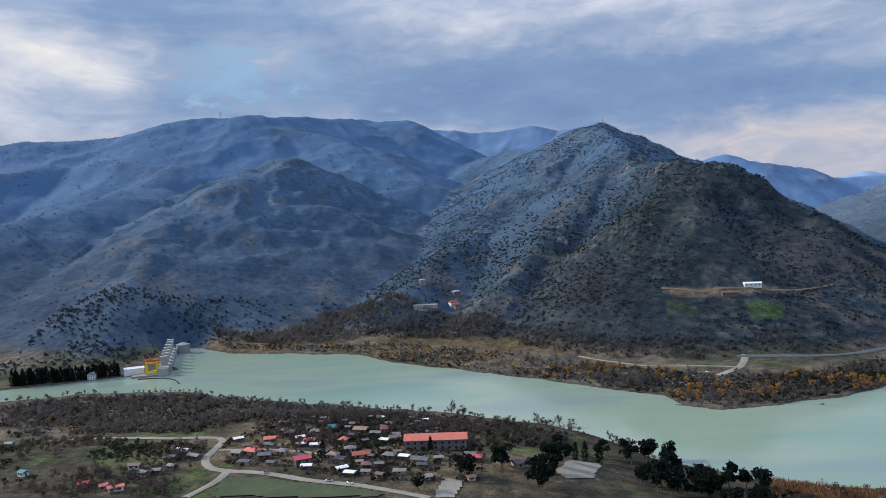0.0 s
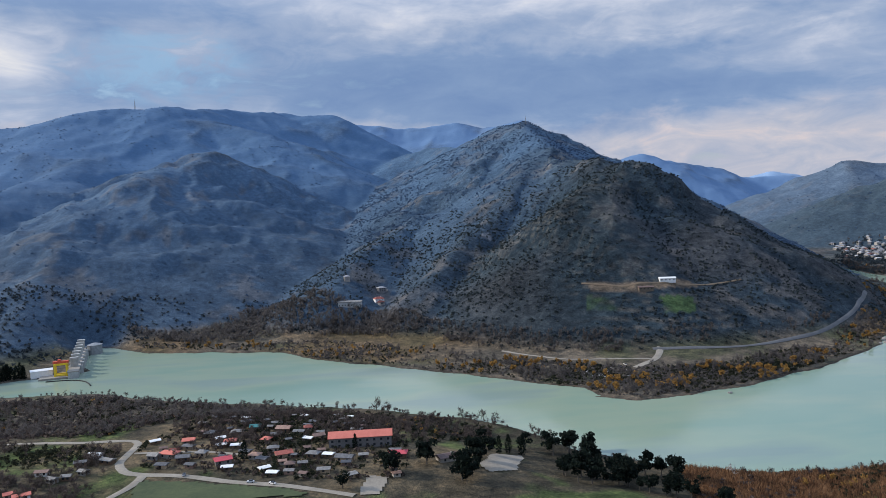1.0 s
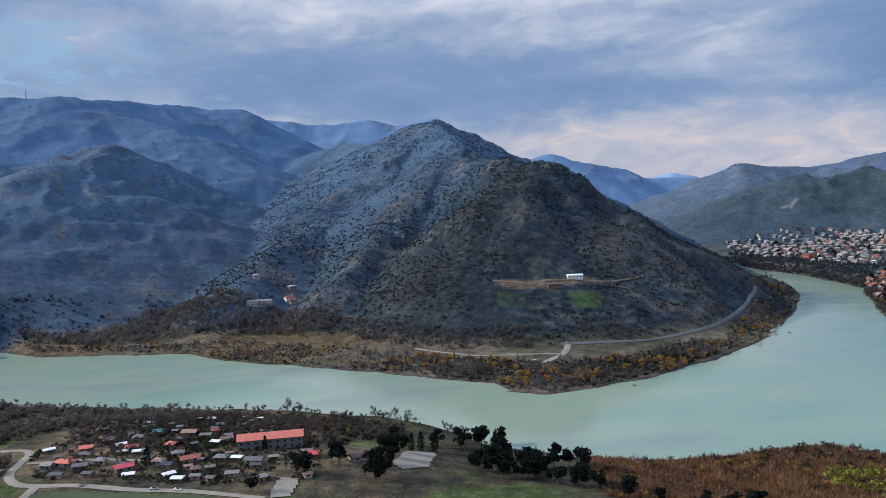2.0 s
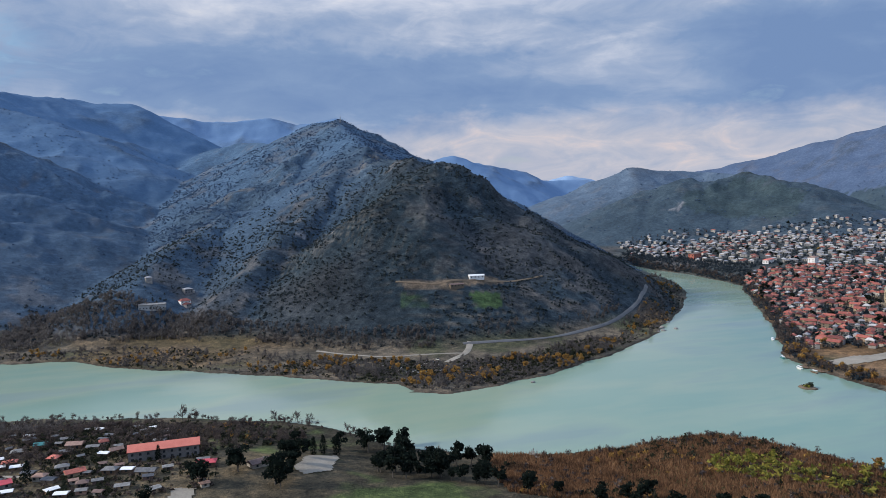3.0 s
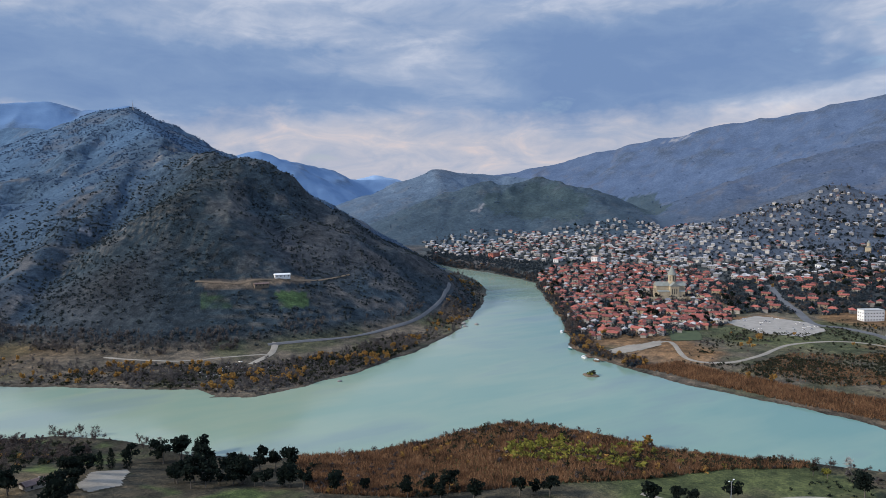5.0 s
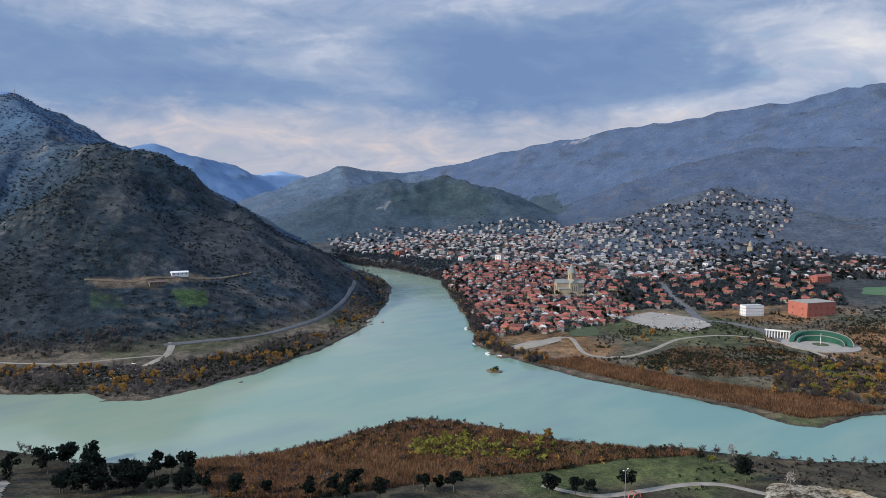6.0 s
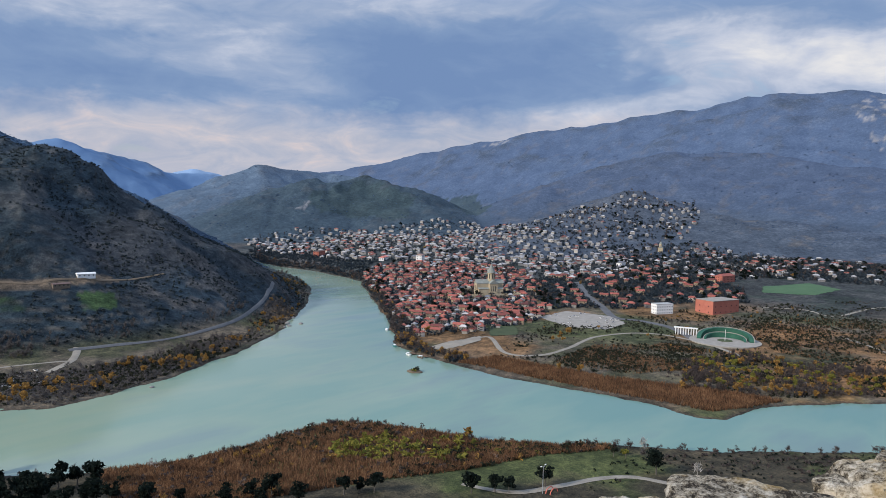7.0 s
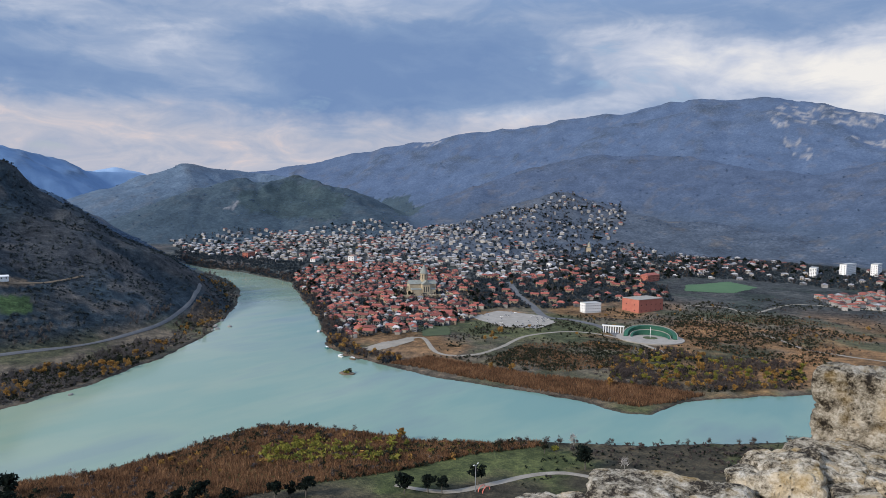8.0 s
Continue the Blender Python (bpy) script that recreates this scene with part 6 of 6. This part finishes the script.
def boat(x, y, turn, mat):
    root = thing("boat", pose(x, y, 0, 0, 0, turn), "small moored river boat with a pale canopy", "boat", "moored boats")
    bm = bmesh.new()
    solid(bm, [(-4, -1.2, 1), (3, -1.2, 1), (5, 0, 1.3), (3, 1.2, 1), (-4, 1.2, 1), (-3.6, -0.8, -0.3), (2.6, -0.8, -0.3), (4, 0, -0.3), (2.6, 0.8, -0.3), (-3.6, 0.8, -0.3)],
          [(0, 1, 2, 3, 4), (9, 8, 7, 6, 5), (0, 5, 6, 1), (1, 6, 7, 2), (2, 7, 8, 3), (3, 8, 9, 4), (4, 9, 5, 0)])
    part("hull", bm, mat, root)
    bm = bmesh.new()
    box(bm, -3, -1.1, 2.6, 2, 1.1, 2.8, 0.05)
    for bx in (-2.8, 1.8):
        for by in (-1, 1):
            box(bm, bx - 0.06, by * 0.95 - 0.06, 0.9, bx + 0.06, by * 0.95 + 0.06, 2.6)
    part("canopy", bm, WHITEWASH, root)


for k, (x, y) in enumerate(((682, 676), (615, 595), (594, 553), (593, 534))):
    landing_stage(x - 4, y - 4, 40 + 12 * k)
    boat(x - 12, y - 5, 60 + 10 * k, (WHITEWASH, TEAL, WHITEWASH, TIMBER)[k])


# cars
def car(m, label, group):
    root = thing("car", m, label, "car", group)
    bm = bmesh.new()
    box(bm, -2.1, -0.85, 0.3, 2.1, 0.85, 0.95, 0.08)
    part("body", bm, CAR_WHITE, root)
    bm = bmesh.new()
    box(bm, -1.4, -0.75, 0.95, 0.9, 0.75, 1.5, 0.22)
    part("cabin", bm, GLASS, root)
    for wx in (-1.3, 1.3):
        for wy in (-0.8, 0.8):
            bm = bmesh.new()
            tube(bm, (wx, wy - 0.1, 0.33), (wx, wy + 0.1, 0.33), 0.33, 0.33, 10)
            part("wheel", bm, RUBBER, root)
    return root


lot = plots([(885, 573), (961, 575), (968, 501), (929, 458), (866, 455), (845, 505)], 34, 5.5, 541, 5)
yard_spots = plots([(200, 735), (270, 735), (285, 690), (215, 680)], 24, 6, 542, 5)
proto = None
for k, (x, y) in enumerate(lot + yard_spots + [([(-339, 550), (-303, 550), (-262, 537), (-209, 520), (-166, 514), (-162, 484), (-162, 469), (-154, 453), (-142, 446), (-115, 439), (-81, 422), (-53, 411), (-13, 390)][9][0], [(-339, 550), (-303, 550), (-262, 537), (-209, 520), (-166, 514), (-162, 484), (-162, 469), (-154, 453), (-142, 446), (-115, 439), (-81, 422), (-53, 411), (-13, 390)][9][1]), ([(-339, 550), (-303, 550), (-262, 537), (-209, 520), (-166, 514), (-162, 484), (-162, 469), (-154, 453), (-142, 446), (-115, 439), (-81, 422), (-53, 411), (-13, 390)][10][0] + 8, [(-339, 550), (-303, 550), (-262, 537), (-209, 520), (-166, 514), (-162, 484), (-162, 469), (-154, 453), (-142, 446), (-115, 439), (-81, 422), (-53, 411), (-13, 390)][10][1] - 3), (-60, 414)]):
    z = height(x, y) + (0.55 if k < len(lot) else 0.1 if k < len(lot) + len(yard_spots) else 0.6)
    m = pose(x, y, z, 0, 0, rg.uniform(0, 360) if k >= len(lot) else 30 + 90 * (k % 2))
    if proto is None:
        proto = car(m, "small parked car on open ground", "parked cars")
    else:
        copy_thing(proto, m)


# lamp post with red fairground ring on the near slope
px, py = (352, 222)
post = thing("lamp_post", pose(px, py, height(px, py)), "tall grey lamp post with two arms", "lamp")
bm = bmesh.new()
tube(bm, (0, 0, -0.5), (0, 0, 16), 0.3, 0.16, 8)
part("pole", bm, STEEL, post)
for s in (-1, 1):
    bm = bmesh.new()
    tube(bm, (0, 0, 15.6), (s * 2.2, 0, 16.6), 0.12, 0.1, 6)
    arm = part("arm", bm, STEEL, post)
    bm = bmesh.new()
    box(bm, s * 2.2 - 0.6, -0.3, 16.5, s * 2.2 + 0.6, 0.3, 16.8, 0.05)
    part("lamp_head", bm, WHITEWASH, arm)
ring = thing("play_frame", pose(px + 5, py - 3, height(px + 5, py - 3)), "curved red tubular frame on the grass", "play frame")
for s in (-1, 1):
    bm = bmesh.new()
    loops = []
    for k in range(13):
        a = math.pi * k / 12
        loops.append([bm.verts.new(((4 + 0.3 * math.cos(b)) * math.cos(a), s * 1.5 + 0.3 * math.sin(b), (3 + 0.3 * math.cos(b)) * math.sin(a))) for b in (0, 1.26, 2.51, 3.77, 5.03)])
    for p, q in zip(loops[:-1], loops[1:]):
        for j in range(5):
            bm.faces.new((p[j], q[j], q[(j + 1) % 5], p[(j + 1) % 5]))
    part("hoop", bm, BRIGHT_RED, ring)


# ---- the ruined parapet beside the viewer ----
def limestone():
    m, t, s = material("weathered_limestone", 0.92, 0.0, 0.2)
    at = place(t)
    n1, n2, n3 = grain(t, at, 2.2, 5.0, 0.6), grain(t, at, 11.0, 6.0, 0.68), grain(t, at, 55.0, 4.0, 0.7)
    f = math_node(t, "ADD", math_node(t, "MULTIPLY", n1, 0.32), math_node(t, "ADD", math_node(t, "MULTIPLY", n2, 0.44), math_node(t, "MULTIPLY", n3, 0.24)))
    c = ramp(t, f, [(0.43, (0.03, 0.024, 0.018)), (0.46, (0.16, 0.135, 0.10)), (0.51, (0.42, 0.375, 0.30)), (0.57, (0.66, 0.61, 0.53))])
    stain = ramp(t, grain(t, at, 3.1, 3.0), [(0.5, (0, 0, 0)), (0.64, (1, 1, 1))])
    c = mix(t, math_node(t, "MULTIPLY", stain, 0.55), c, (0.40, 0.265, 0.085))
    v = node(t, "ShaderNodeTexVoronoi", Scale=17.0)
    link(t, at, v.inputs["Vector"])
    pits = ramp(t, v.outputs["Distance"], [(0.05, (1, 1, 1)), (0.17, (0, 0, 0))])
    spots = math_node(t, "MULTIPLY", pits, ramp(t, n1, [(0.46, (0, 0, 0)), (0.56, (1, 1, 1))]))
    c = mix(t, math_node(t, "MULTIPLY", spots, 0.7), c, (0.07, 0.055, 0.04))
    r = t.nodes.new("ShaderNodeObjectInfo").outputs["Random"]
    c = mix(t, 1.0, c, ramp(t, r, [(0.0, (0.72, 0.70, 0.66)), (1.0, (1.15, 1.12, 1.06))]), "MULTIPLY")
    link(t, c, s.inputs["Base Color"])
    bump(t, s, math_node(t, "SUBTRACT", f, math_node(t, "MULTIPLY", spots, 0.3)), 1.0, 0.12)
    return m


LIMESTONE = limestone()
wall = thing("ruined_wall", pose(0, 0, 0), "weathered yellow limestone parapet of loose rough blocks", "wall")
STONES = [
    (6.545, 0.665, 173.53, 0.86, 0.62, 0.5, 0, 0), (5.86, 0.76, 173.17, 0.9, 0.36, 0.6, 2, 3), (5.53, 1.17, 173.17, 0.6, 0.34, 0.5, -16, 4),
    (4.88, 1.66, 173.075, 1.05, 0.34, 0.55, -2, 2), (4.41, 2.20, 173.05, 0.55, 0.22, 0.42, -9, 0), (4.98, 1.17, 172.95, 1.0, 0.34, 0.5, -3, 4),
    (5.78, 0.98, 173.31, 0.28, 0.09, 0.22, 10, 6), (5.45, 0.70, 173.24, 0.28, 0.11, 0.24, -12, 3), (6.25, 0.62, 173.27, 0.6, 0.14, 0.4, 3, 0),
    (4.47, 1.90, 173.03, 0.42, 0.24, 0.36, 4, 0), (5.66, 0.50, 173.26, 0.34, 0.14, 0.28, 7, -5), (5.15, 1.0, 173.12, 0.32, 0.11, 0.24, -6, 3),
]
sg = np.random.default_rng(611)
for k, (x, y, z, w, h, deep, lean, tip) in enumerate(STONES):
    bm = bmesh.new()
    bmesh.ops.create_cube(bm, size=2.0)
    bmesh.ops.subdivide_edges(bm, edges=bm.edges[:], cuts=31, use_grid_fill=True)
    off = Vector((k * 7.3, k * 3.1, k * 1.7))
    cuts = []
    for j in range(12):
        n = Vector((sg.normal(), sg.normal(), sg.normal() + 0.25)).normalized()
        reach = abs(n.x) * w / 2 + abs(n.y) * deep / 2 + abs(n.z) * h / 2
        cuts.append((n, reach * (sg.uniform(0.86, 0.98) if k == 0 else sg.uniform(0.74, 0.93))))
    for v in bm.verts:
        p = v.co.copy()
        q = Vector((p.x * w * 0.5, p.y * deep * 0.5, p.z * h * 0.5))
        n8 = (abs(p.x) ** 16 + abs(p.y) ** 16 + abs(p.z) ** 16) ** (1 / 16)
        q = q / n8 * 0.99
        for n, lim in cuts:
            over = q.dot(n) - lim
            if over > 0:
                q -= n * over * 0.94
        wob = 0.05 * noise.noise(q * 3.0 + off) + 0.03 * noise.noise(q * 8.0 + off) + 0.02 * noise.noise(q * 20.0 + off) + 0.012 * noise.noise(q * 44.0 + off)
        crack = 0.05 * max(0.0, 1 - 9 * abs(noise.noise(q * 2.6 - off))) + 0.022 * max(0.0, 1 - 6 * abs(noise.noise(q * 7.0 + off)))
        v.co = q + q.normalized() * (0.75 * wob - crack) * min(1.0, h / 0.3)
    ob = part("stone", bm, LIMESTONE, wall, smooth_faces=True)
    ob.matrix_basis = pose(x, y, z, tip, lean, math.degrees(math.atan2(-x, y)) + ((k * 53) % 17) - 8)
core = bmesh.new()
bx, by = 5.45, 1.13
box(core, -1.5, -0.25, -3.2, 1.7, 0.5, -0.55, 0.05)
bmesh.ops.subdivide_edges(core, edges=core.edges[:], cuts=6, use_grid_fill=True)
for v in core.verts:
    v.co += Vector((noise.noise(v.co * 2.0), noise.noise(v.co * 2.0 + Vector((9, 0, 0))), noise.noise(v.co * 2.0 + Vector((0, 9, 0))))) * 0.09
ob = part("rubble_core", core, LIMESTONE, wall, smooth_faces=True)
ob.matrix_basis = pose(bx, by, 173.3, 0, 0, -68)
